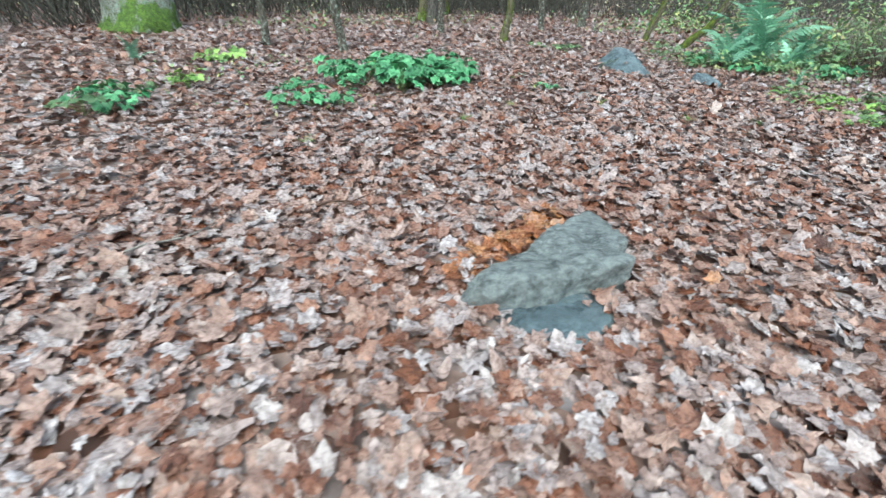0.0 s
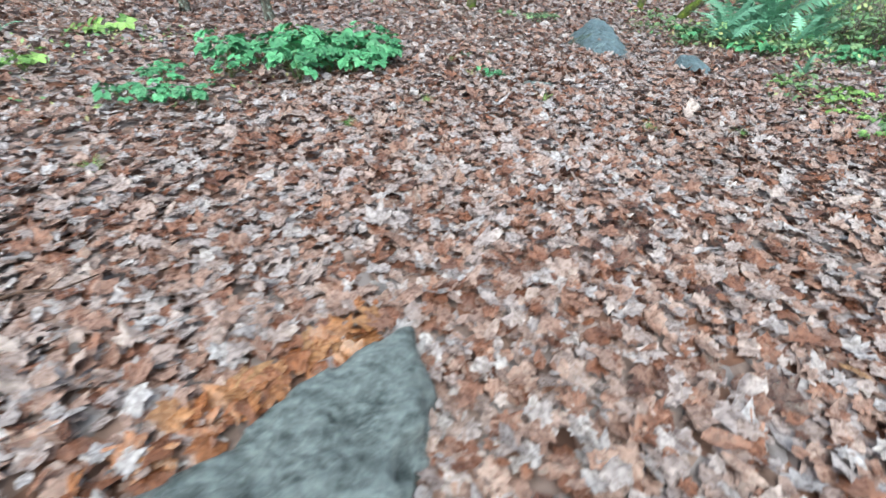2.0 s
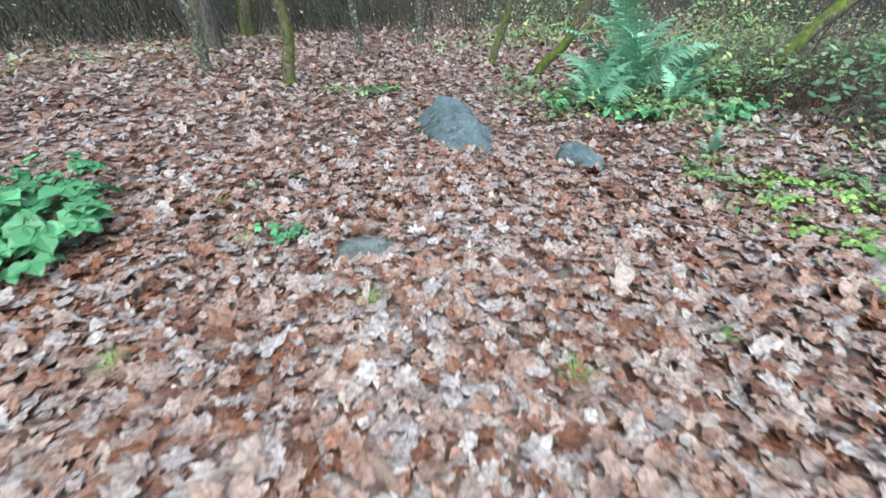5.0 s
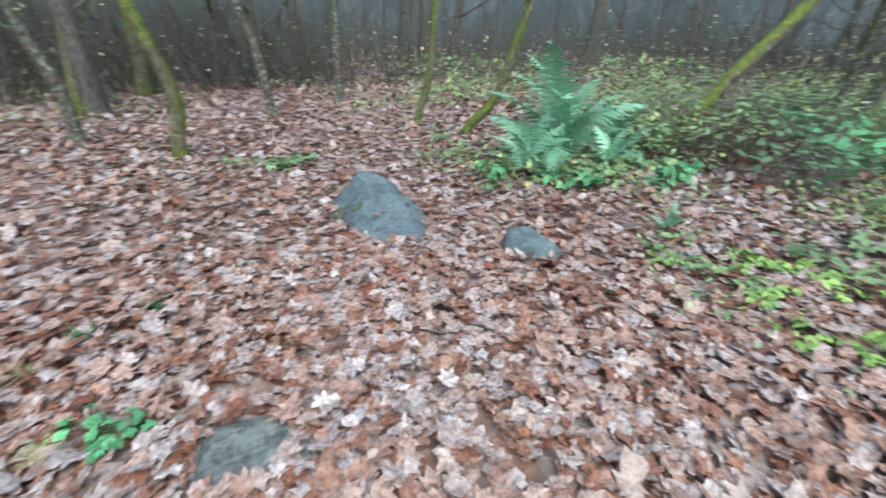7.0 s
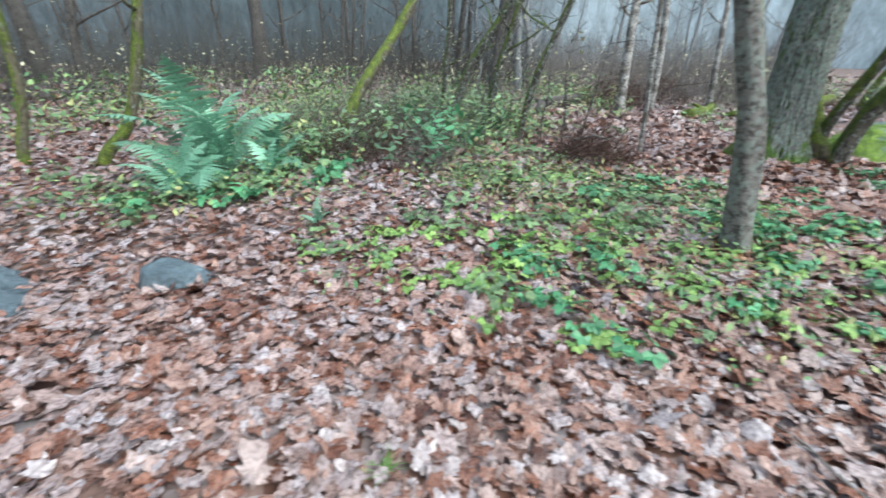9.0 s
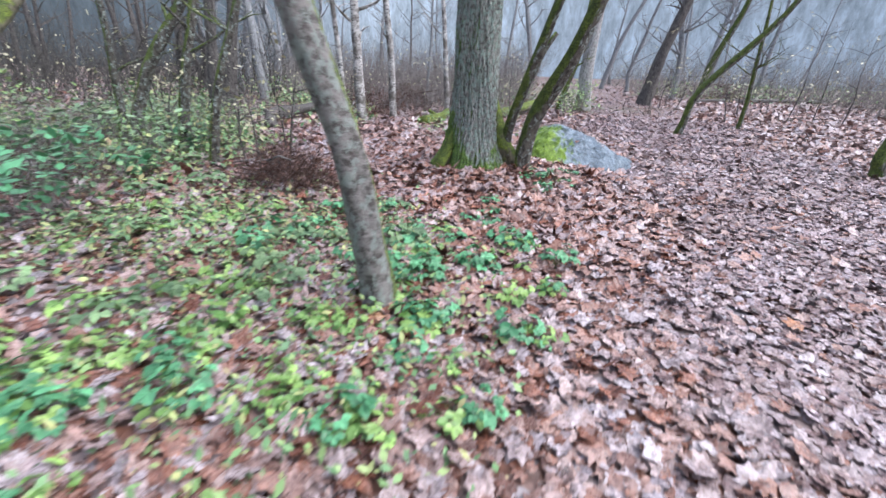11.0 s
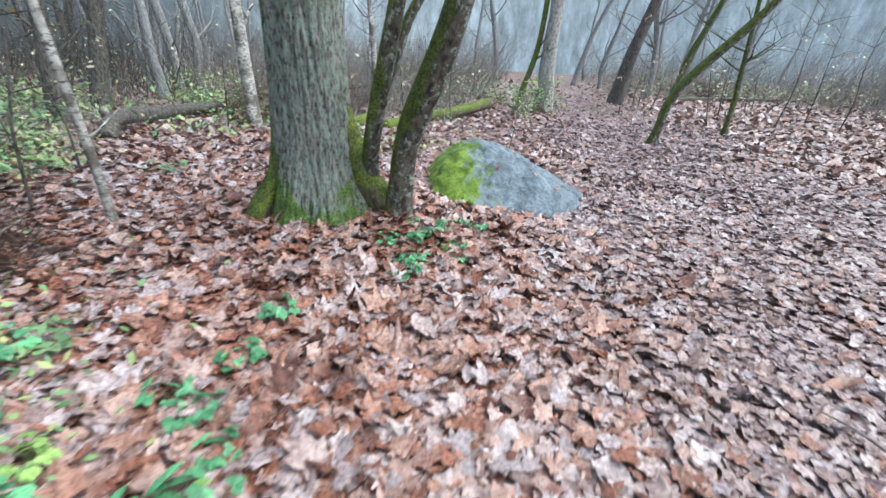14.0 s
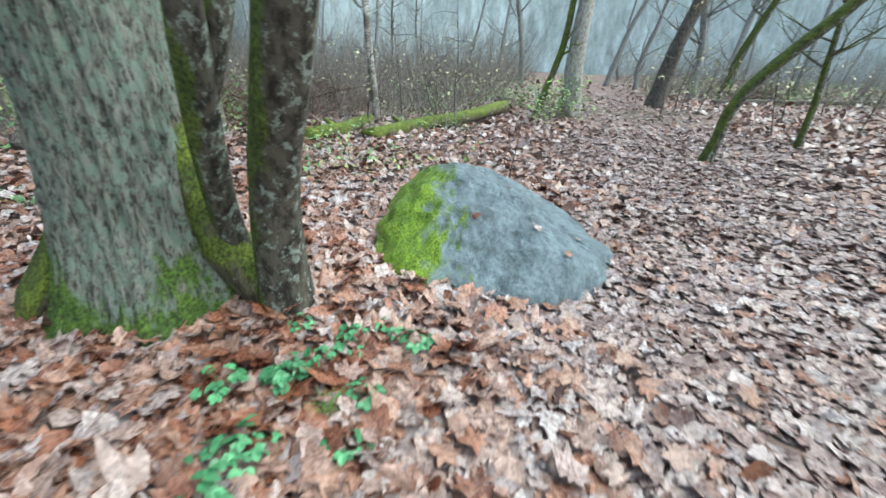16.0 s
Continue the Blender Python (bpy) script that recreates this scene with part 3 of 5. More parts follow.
tree("tree", "curved mossy trunk rising behind the fern", 5.75, 11.05, (0.48, -0.28, 0.66), (0.87, -0.45, 2.0), 0.16, M_GREEN, 6, 3, 10, 0.3, "young trees", 25)
tree("tree", "bright moss-covered trunk leaning over low bushes", 8.75, 9.1, (0.72, -0.05, 0.9), (2.1, -0.25, 2.2), 0.24, M_GREEN, 4.5, 2, 14, 0.2, "", 26, 2.8)
tree("tree", N, 11.37, 8.19, (0.23, -0.48, 1.31), (0.56, -1.16, 2.45), 0.21, M_MOSSY, 6, 5, 10, 0.3, "young trees", 27, 1.4)
tree("tree", N, 10.2, 6.2, (0.08, -0.26, 1.17), (0.2, -0.67, 2.26), 0.13, M_MOSSY, 5, 6, 10, 0.3, "young trees", 28, 1.0)
tree("tree", "dark trunk standing among the bushes", 15.54, 8.75, (0.06, -0.14, 1.37), (0.13, -0.3, 2.77), 0.30, M_DARK, 8, 5, 12, 0.3, "", 29)
tree("tree", N, 11.33, 7.26, (0.14, -0.2, 1.18), (0.30, -0.42, 2.08), 0.17, M_MOSSY, 6, 4, 10, 0.3, "young trees", 30)
tree("tree", "dark upright trunk in the open wood", 17.94, 9.5, (0.12, -0.22, 1.39), (0.25, -0.44, 2.74), 0.40, M_DARK, 8, 4, 14, 0.3, "", 31, 2.5)
tree("tree", N, 11.65, 8.5, (0.06, -0.06, 0.48), (0.09, -0.1, 1.2), 0.13, M_MOSSY, 5, 4, 10, 0.2, "young trees", 32)
tree("birch_tree", "slim white birch with black bark marks", 15.75, 4.95, (-0.01, 0.04, 1.52), (-0.02, 0.06, 2.89), 0.26, M_BIRCH, 8, 6, 12, 0.25, "birches", 33, 1.6)
tree("birch_tree", "slim white birch with black bark marks", 16.6, 4.2, (-0.01, 0.02, 1.4), (-0.04, 0.12, 2.9), 0.2, M_BIRCH, 8, 5, 12, 0.25, "birches", 34, 1.8)
tree("birch_tree", "spindly young birch with flaking pale bark", 9.99, 4.11, (-0.01, 0.02, 0.71), (-0.02, 0.10, 1.94), 0.075, M_BIRCH, 5, 6, 10, 0.3, "birches", 35, 0.5, 0.6)
tree("birch_tree", "slim white birch with black bark marks", 18.5, 2.6, (0, 0.1, 1.4), (0.05, 0.2, 2.9), 0.17, M_BIRCH, 7, 4, 10, 0.25, "birches", 36, 2.0)
tree("tree", "tall dark trunk deep in the wood", 13.2, 30.0, (0, 0, 1.5), (-0.1, 0, 4.0), 0.85, M_DARK, 9, 4, 14, 0.3, "tall far trunks", 37, 3)
tree("tree", "tall dark trunk deep in the wood", 6.0, 31.0, (0, 0, 1.5), (-0.1, 0, 4.0), 0.7, M_DARK, 9, 4, 14, 0.3, "tall far trunks", 38, 3)
tree("tree", "tall dark trunk deep in the wood", 22.0, 25.5, (0.1, 0, 1.5), (0.2, 0, 4.0), 0.9, M_DARK, 9, 5, 14, 0.3, "tall far trunks", 39, 2)


def log(name, label, knots, r0, r1, material, group=""):
    root = tagged(new(name), label, "log", group)
    root.location = knots[0]
    o = Vector(knots[0])
    pts = spline([Vector(k) - o for k in knots], 8)
    radii = [r0 + (r1 - r0) * i / (len(pts) - 1) for i in range(len(pts))]
    part("trunk", tube(bmesh.new(), pts, radii, 14, 0.35, knots[0][0]), material, root)
    bm = tube(bmesh.new(), [pts[6], pts[6] + Vector((0.1, 0.12, 0.12)), pts[6] + Vector((0.16, 0.25, 0.18))], [r0 * 0.5, r0 * 0.35, r0 * 0.25], 8)
    part("branch_stub", bm, material, root)
    return root


log("fallen_log", "fallen log sheathed in bright moss", ((15.7, 2.3, 0.08), (16.9, 1.5, 0.10), (18.2, 0.3, 0.20), (19.3, -0.5, 0.30)), 0.13, 0.15, M_GREEN, "fallen logs")
log("fallen_log", "mossy fallen log lying in the leaves", ((15.4, 3.3, 0.08), (16.2, 2.8, 0.10), (17.6, 2.6, 0.10)), 0.15, 0.12, M_GREEN, "fallen logs")
log("fallen_log", "dark bowed fallen log on the leaves", ((13.9, 6.75, 0.02), (14.35, 6.8, 0.27), (15.4, 6.75, 0.25), (17.6, 6.4, 0.2)), 0.15, 0.12, M_DARK, "fallen logs")
log("fallen_log", "dark fallen trunk far back among trees", ((1.6, 23.0, 0.3), (4.0, 24.2, 0.32), (7.0, 25.4, 0.4)), 0.22, 0.14, M_DARK, "fallen logs")
log("fallen_log", "dark fallen trunk far back among trees", ((8.5, 23.0, 0.1), (12.0, 22.5, 0.12), (15.5, 23.0, 0.12)), 0.12, 0.09, M_DARK, "fallen logs")
log("fallen_log", "thin fallen trunk at the edge of the clearing", ((25.0, -9.0, 0.1), (26, -13, 0.15), (26.5, -17.0, 0.2)), 0.13, 0.1, M_DARK, "fallen logs")
log("broken_branch", "broken dark branch leaning in the leaves", ((-0.13, 16.9, 0.0), (-0.56, 16.8, 0.65), (-1.0, 16.7, 1.2)), 0.10, 0.06, M_DARK)

# ---- ferns ----


def frond_mesh(seed, length):
    """One arching frond: a rib with pairs of toothed leaflets that shorten to both ends."""
    rnd = random.Random(seed)
    bm = bmesh.new()
    n = 26
    droop = rnd.uniform(0.28, 0.46)
    sway = rnd.uniform(-0.10, 0.10)
    pts = []
    for i in range(n + 1):
        t = i / n
        pts.append(Vector((length * (0.42 * t + 0.34 * t * t), length * sway * t * t + 0.02 * math.sin(3 * t + seed), length * (0.96 * t - droop * t * t * t))))
    tube(bm, pts, [0.007 * (1 - 0.8 * i / n) + 0.001 for i in range(n + 1)], 4)
    for i in range(3, n):
        t = i / n
        d = (pts[i + 1] - pts[i - 1]).normalized()
        flank = d.cross(Vector((0, 0, 1))).normalized()
        w = length * 0.215 * (math.sin(math.pi * min(1, 0.16 + 0.86 * t)) ** 0.85) * rnd.uniform(0.88, 1.08)
        for side in (-1, 1):
            out = (flank * -side + d * rnd.uniform(0.22, 0.42) + Vector((0, 0, rnd.uniform(-0.30, 0.06)))).normalized()
            across = d * (length * 0.0215)
            row = []
            for q in range(11):
                u = q / 10
                c = pts[i] + out * w * u + Vector((0, 0, -0.22 * w * u * u)) + d * 0.10 * w * u * u
                hw = across * (1 - u ** 1.6 * 0.86) * (1.12 if q % 2 else 0.58)
                row.append((bm.verts.new(c - hw), bm.verts.new(c + Vector((0, 0, -0.004))), bm.verts.new(c + hw)))
            for a, b in zip(row, row[1:]):
                bm.faces.new((a[0], a[1], b[1], b[0]))
                bm.faces.new((a[1], a[2], b[2], b[1]))
    me = bpy.data.meshes.new("frond")
    bm.to_mesh(me)
    bm.free()
    me.materials.append(M_FERN)
    return me


FRONDS = [frond_mesh(k, 1.0) for k in (1, 2, 3, 4, 5)]


def fern(x, y, count, size, seed, label, lift=0.0):
    rnd = random.Random(seed)
    root = tagged(new("fern"), label, "fern", "ferns")
    root.location = (x, y, gz(x, y))
    bm = tube(bmesh.new(), [(0, 0, -0.05), (0, 0, 0.06), (0.01, 0, 0.12)], [0.09 * size, 0.08 * size, 0.03 * size], 10, 0.3, seed)
    part("crown", bm, M_BROWN, root)
    for i in range(count):
        f = new("frond", rnd.choice(FRONDS))
        f.parent = root
        k = size * rnd.uniform(0.6, 1.1)
        f.matrix_basis = pose(0, 0, 0.05, rnd.uniform(-14, 14), (-26, 8, -12, 30)[i % 4] + rnd.uniform(-9, 9) - lift, 360 * i * 0.382 + rnd.uniform(-20, 20)) @ Matrix.Scale(k, 4)
    return root


fern(6.2, 8.95, 15, 1.45, 3, "tall green fern with arching feathery fronds", 3)
fern(5.6, 8.85, 10, 0.95, 5, "low spreading fern at the foot of a taller one", -4)
fern(6.75, 8.55, 8, 0.75, 6, "small bluish-green fern in the undergrowth")
fern(5.25, 8.5, 7, 0.7, 11, "low fern with broad drooping fronds", -8)
fern(6.3, 8.2, 7, 0.55, 9, "small drooping fern in front of a tall one", -6)
fern(5.3, 6.55, 6, 0.24, 7, "tiny fern sprouting from dead leaves")
fern(-4.6, 7.0, 5, 0.5, 8, "small fern at the edge of the glade")

# ---- low green plants ----


def leaflet_mesh(name, material, palmate):
    """One leaf: three folded leaflets, or one lobed blade."""
    bm = bmesh.new()
    for a in ((-75, 0, 75) if not palmate else (-110, -55, 0, 55, 110)):
        ca, sa = math.cos(radians(a)), math.sin(radians(a))
        ln, hw = (0.046, 0.019) if not palmate else (0.042 - abs(a) * 0.00012, 0.017)

        def at(u, v, z):
            return bm.verts.new((u * ca - v * sa, u * sa + v * ca, z))
        b0 = at(0, 0, 0)
        m1, m2, tip = at(ln * 0.4, 0, -0.002), at(ln * 0.75, 0, -0.003), at(ln, 0, -0.009)
        l1, l2, r1, r2 = at(ln * 0.38, hw, 0.004), at(ln * 0.72, hw * 0.78, 0.001), at(ln * 0.38, -hw, 0.004), at(ln * 0.72, -hw * 0.78, 0.001)
        for q in ((b0, m1, l1), (b0, r1, m1), (m1, m2, l2, l1), (m1, r1, r2, m2), (m2, tip, l2), (m2, r2, tip)):
            bm.faces.new(q)
    me = bpy.data.meshes.new(name)
    bm.to_mesh(me)
    bm.free()
    me.materials.append(material)
    return me


def plant(kind_label, material, leaves, spread, tall, seed, palmate, scale):
    rnd = random.Random(seed)
    root = tagged(new("woodland_plant"), kind_label, "plant", "low green plants")
    mesh = leaflet_mesh("leaf", material, palmate)
    stems = bmesh.new()
    for i in range(leaves):
        a = 6.283 * i / leaves + rnd.uniform(-0.5, 0.5)
        d, h = spread * rnd.uniform(0.25, 1.0), tall * rnd.uniform(0.45, 1.0)
        tip = Vector((d * math.cos(a), d * math.sin(a), h))
        tube(stems, [(0, 0, -0.02), (tip.x * 0.35, tip.y * 0.35, h * 0.65), tip], [0.0022, 0.0018, 0.0012], 3, cap=False)
        lf = new("leaf", mesh)
        lf.parent = root
        lf.matrix_basis = pose(tip.x, tip.y, tip.z, rnd.uniform(-22, 22), rnd.uniform(-5, 28), math.degrees(a)) @ Matrix.Scale(scale * rnd.uniform(0.7, 1.3), 4)
    part("stalk", stems, M_STALK, root)
    return root


P_EM = [plant("low leafy plant with deep emerald leaves", M_EMERALD, 12, 0.16, 0.18, 1, True, 1.35), plant("low leafy plant with deep emerald leaves", M_EMERALD, 11, 0.15, 0.13, 2, False, 1.4)]
P_LI = [plant("low plant with bright yellow-green leaflets", M_LIME, 12, 0.16, 0.09, 3, False, 1.15), plant("low plant with bright yellow-green leaflets", M_LIME, 11, 0.15, 0.12, 4, True, 1.05)]
P_DU = [plant("low plant with dull green leaves", M_DULL, 11, 0.17, 0.15, 5, True, 1.25), plant("low plant with dull green leaves", M_DULL, 11, 0.16, 0.10, 6, False, 1.2)]
used = set()


def put_plant(pool, x, y, rnd, scale=1.0):
    p = rnd.choice(pool)
    m = pose(x, y, gz(x, y) + 0.015, rnd.uniform(-6, 6), rnd.uniform(-6, 6), rnd.uniform(0, 360)) @ Matrix.Scale(1.2 * scale * rnd.uniform(0.75, 1.25), 4)
    if p.name not in used:
        used.add(p.name)
        p.matrix_basis = m
        return
    copy_thing(p, m @ Matrix.Diagonal((1 / p.scale.x, 1 / p.scale.y, 1 / p.scale.z, 1)))


def patch(pool, x, y, rx, ry, count, seed, scale=1.0):
    rnd = random.Random(seed)
    for i in range(round(count * 0.72)):
        a, d = rnd.uniform(0, 6.283), math.sqrt(rnd.random())
        put_plant(pool, x + rx * d * math.cos(a), y + ry * d * math.sin(a), rnd, scale)


patch(P_EM, -0.5, 6.45, 0.95, 0.85, 46, 1, 1.4)
patch(P_LI, -0.8, 6.75, 0.12, 0.12, 2, 21, 1.7)
patch(P_EM, -1.5, 4.85, 0.5, 0.25, 8, 2, 0.85)
patch(P_EM, -1.5, 5.8, 0.6, 0.4, 6, 20, 0.75)
patch(P_EM + P_DU, -3.4, 4.6, 0.45, 0.35, 8, 3, 1.1)
patch(P_LI, -3.1, 5.5, 0.3, 0.2, 3, 4, 1.3)
patch(P_LI, -3.5, 7.4, 0.2, 0.2, 3, 5, 1.5)
patch(P_DU, 2.45, 10.1, 0.55, 0.3, 9, 6, 0.9)
patch(P_DU + P_EM, 5.7, 8.3, 1.3, 0.6, 24, 7, 1.1)
patch(P_DU, 4.9, 9.6, 0.8, 0.9, 8, 8, 1.0)
patch(P_LI + P_DU, 5.35, 5.4, 0.75, 1.25, 46, 9, 0.72)
patch(P_LI + P_EM, 5.15, 4.2, 0.7, 0.7, 26, 10, 0.66)
patch(P_LI + P_EM, 5.85, 3.1, 0.75, 0.7, 28, 11, 0.64)
patch(P_DU + P_LI, 6.9, 5.0, 1.4, 1.3, 28, 12, 0.95)
patch(P_EM + P_EM + P_LI, 6.75, 2.6, 0.85, 0.75, 34, 13, 0.75)
patch(P_EM + P_LI, 6.6, 2.2, 0.75, 0.45, 14, 31, 0.55)
patch(P_EM + P_DU, 7.4, 3.9, 1.0, 0.9, 16, 32, 0.85)
patch(P_LI + P_LI + P_DU, 5.5, 4.3, 1.1, 1.1, 24, 33, 0.6)
patch(P_DU + P_EM, 6.4, 7.9, 0.9, 0.5, 16, 34, 1.1)
patch(P_EM + P_DU, 7.7, 3.4, 0.8, 0.9, 17, 14, 0.75)
patch(P_EM, 9.45, 1.5, 0.55, 0.4, 11, 15, 0.45)
patch(P_EM, 9.8, 1.25, 0.4, 0.3, 9, 35, 0.42)
patch(P_EM, 1.35, 6.2, 0.35, 0.3, 4, 22, 0.45)
patch(P_EM, 8.1, 2.1, 0.7, 0.5, 7, 16, 0.5)
patch(P_DU, 9.8, 6.4, 1.3, 1.1, 6, 17, 1.2)
patch(P_DU, 11.4, 5.4, 1.2, 0.9, 4, 18, 1.1)


def tuft(x, y, blades, tall, seed, material=M_LIME):
    rnd = random.Random(seed)
    bm = bmesh.new()
    for i in range(blades):
        a, h = rnd.uniform(0, 6.28), tall * rnd.uniform(0.5, 1.0)
        ux, uy = math.cos(a), math.sin(a)
        px, py = rnd.uniform(-0.03, 0.03), rnd.uniform(-0.03, 0.03)
        prev = None
        for s in range(4):
            t = s / 3
            c = Vector((px + ux * h * 0.7 * t * t, py + uy * h * 0.7 * t * t, h * (t - 0.3 * t * t)))
            w = Vector((-uy, ux, 0)) * 0.004 * (1 - 0.85 * t)
            cur = (bm.verts.new(c - w), bm.verts.new(c + w))
            if prev:
                bm.faces.new((prev[0], prev[1], cur[1], cur[0]))
            prev = cur
    ob = tagged(part("grass_tuft", bm, material, None, "small tuft of green grass in dead leaves"), category="grass", group="grass tufts")
    ob.location = (x, y, gz(x, y))


for i, (x, y) in enumerate(((1.61, 6.1), (1.34, 6.1), (1.12, 6.64), (4.63, 5.81), (2.73, 4.6), (3.5, 4.63), (1.6, 7.1), (0.9, 5.2), (-1.1, 3.6), (1.3, 6.9), (0.3, 4.5), (2.0, 5.3), (13.5, 1.5), (14.2, 0.6), (9.4, 1.3))):
    tuft(x, y, 34, 0.13, i + 1, M_EMERALD if i % 3 == 0 else M_LIME)

# ---- brush and bushes ----


def twig_mass(name, count, rnd, place, length, radius, material, drop=0.15):
    """Joined thin three-sided twigs."""
    verts, faces = [], []
    for i in range(count):
        p, d = place(rnd)
        ln = length * rnd.uniform(0.4, 1.3)
        r = radius * rnd.uniform(0.5, 1.3)
        prev = None
        for s in range(4):
            t = s / 3
            base = len(verts)
            rr = r * (1 - 0.8 * t)
            for k in range(3):
                a = 2.094 * k
                verts.append((p.x + rr * math.cos(a), p.y + rr * math.sin(a), p.z + (rr * 0.7 * math.sin(a + 1))))
            if prev is not None:
                for k in range(3):
                    faces.append((prev + k, prev + (k + 1) % 3, base + (k + 1) % 3, base + k))
            prev = base
            p = p + d * ln / 3
            d = (d + Vector((rnd.uniform(-drop, drop), rnd.uniform(-drop, drop), rnd.uniform(-drop, drop)))).normalized()
    return mesh_np(name, np.array(verts), np.array(faces), material)


def brush_pile(x, y, rx, ry, h, count, seed, label):
    rnd = random.Random(seed)
    root = tagged(new("brush_pile"), label, "brush pile", "brush piles")
    root.location = (x, y, gz(x, y))

    def place(r):
        a, d = r.uniform(0, 6.28), math.sqrt(r.random())
        z = h * (1 - d * d) * r.random()
        b = r.uniform(0, 6.28)
        return Vector((rx * d * math.cos(a), ry * d * math.sin(a), z)), Vector((math.cos(b), math.sin(b), r.uniform(-0.1, 1.3))).normalized()
    fine = new("twig_tangle", twig_mass("twig_tangle", count, rnd, place, 0.42, 0.005, M_BROWN, 0.35))
    fine.parent = root
    tagged(fine, kind="stuff")
    for i in range(10):
        p, d = place(rnd)
        p = Vector((p.x * 0.7, p.y * 0.7, 0.02 + p.z))
        ln = rnd.uniform(0.5, 1.1) * max(rx, 0.6)
        e = p + Vector((d.x * ln, d.y * ln, abs(d.z) * 0.4 * ln))
        part("stick", tube(bmesh.new(), [p, (p + e) / 2 + Vector((0, 0, 0.05)), e], [0.014, 0.011, 0.006], 6), M_TWIG if i % 3 else M_BROWN, root)


brush_pile(9.15, 4.75, 0.5, 0.62, 0.5, 750, 1, "low heap of dark brown dead twigs")
brush_pile(17.6, 5.3, 1.6, 1.0, 0.95, 1500, 2, "tangled brown heap of dead brushwood")
brush_pile(19.8, 4.0, 2.2, 0.9, 0.8, 1500, 3, "tangled brown heap of dead brushwood")
brush_pile(26.5, -11.5, 0.9, 0.7, 1.3, 700, 6, "dark upturned tangle of roots and twigs")
brush_pile(8.3, 8.2, 0.7, 0.6, 0.6, 450, 4, "dead brown stalks tangled in low bushes")


def shrub(x, y, size, stems, leaf_mat, seed, label, leaf_count=60, leaf=0.035):
    rnd = random.Random(seed)
    root = tagged(new("shrub"), label, "shrub", "low bushes")
    root.location = (x, y, gz(x, y))
    ends = []

    def place(r):
        a, d = r.uniform(0, 6.28), 0.25 * size * r.random()
        dirv = Vector((math.cos(a) * r.uniform(0.1, 0.8), math.sin(a) * r.uniform(0.1, 0.8), 1)).normalized()
        p = Vector((d * math.cos(a), d * math.sin(a), -0.03))
        ends.append((p, dirv))
        return p, dirv
    st = new("stem_tangle", twig_mass("stem_tangle", stems, rnd, place, size, 0.006, M_TWIG, 0.22))
    st.parent = root
    tagged(st, kind="stuff")
    bm = bmesh.new()
    for i in range(leaf_count):
        p, d = rnd.choice(ends)
        c = p + d * size * rnd.uniform(0.25, 1.0) + Vector((rnd.uniform(-0.12, 0.12), rnd.uniform(-0.12, 0.12), rnd.uniform(-0.08, 0.08))) * size
        c.z = max(c.z, 0.04)
        u = Vector((rnd.uniform(-1, 1), rnd.uniform(-1, 1), rnd.uniform(-0.4, 0.4))).normalized()
        w = u.cross(Vector((rnd.uniform(-0.4, 0.4), rnd.uniform(-0.4, 0.4), 1))).normalized()
        s = leaf * rnd.uniform(0.6, 1.5)
        q = [bm.verts.new(c + v) for v in (-u * s, w * s * 0.5 - u * s * 0.2, w * s * 0.45 + u * s * 0.4, u * s, -w * s * 0.45 + u * s * 0.4, -w * s * 0.5 - u * s * 0.2)]
        bm.faces.new(q)
    lv = part("foliage", bm, leaf_mat, root, smooth=False)
    tagged(lv, kind="stuff")


def sapling(x, y, tall, seed, label, count):
    """A thin bare stem with side twigs and a few leaves that have not fallen."""
    rnd = random.Random(seed)
    root = tagged(new("sapling"), label, "sapling", "saplings with last leaves")
    root.location = (x, y, gz(x, y))
    lean = Vector((rnd.uniform(-0.2, 0.2), rnd.uniform(-0.2, 0.2), 1))
    pts = spline([lean * tall * k + Vector((rnd.uniform(-0.06, 0.06), rnd.uniform(-0.06, 0.06), -0.05 if k == 0 else 0)) for k in (0, 0.3, 0.6, 1)], 4)
    part("stem", tube(bmesh.new(), pts, [0.018 * (1 - 0.8 * k / (len(pts) - 1)) for k in range(len(pts))], 6), M_DARK, root)
    tips = []
    for i in range(9):
        p = pts[rnd.randrange(4, len(pts) - 1)]
        a = rnd.uniform(0, 6.283)
        e = Vector((math.cos(a), math.sin(a), rnd.uniform(-0.1, 0.7))) * tall * rnd.uniform(0.15, 0.33)
        part("twig", tube(bmesh.new(), [p, p + e * 0.5 + Vector((0, 0, 0.04)), p + e], [0.007, 0.005, 0.002], 4), M_DARK, root)
        tips.append((p, e))
    bm = bmesh.new()
    for i in range(count):
        p, e = rnd.choice(tips)
        c = p + e * rnd.uniform(0.3, 1.05) + Vector((rnd.uniform(-0.05, 0.05), rnd.uniform(-0.05, 0.05), rnd.uniform(-0.08, 0.02)))
        u = Vector((rnd.uniform(-1, 1), rnd.uniform(-1, 1), rnd.uniform(-0.7, 0.3))).normalized()
        w = u.cross(Vector((rnd.uniform(-0.6, 0.6), rnd.uniform(-0.6, 0.6), 1))).normalized()
        k = rnd.uniform(0.025, 0.055)
        bm.faces.new([bm.verts.new(c + v) for v in (-u * k, w * k * 0.55 - u * k * 0.2, w * k * 0.4 + u * k * 0.5, u * k, -w * k * 0.4 + u * k * 0.5, -w * k * 0.55 - u * k * 0.2)])
    tagged(part("foliage", bm, M_PALE, root, "pale yellow last leaves", smooth=False), kind="stuff")


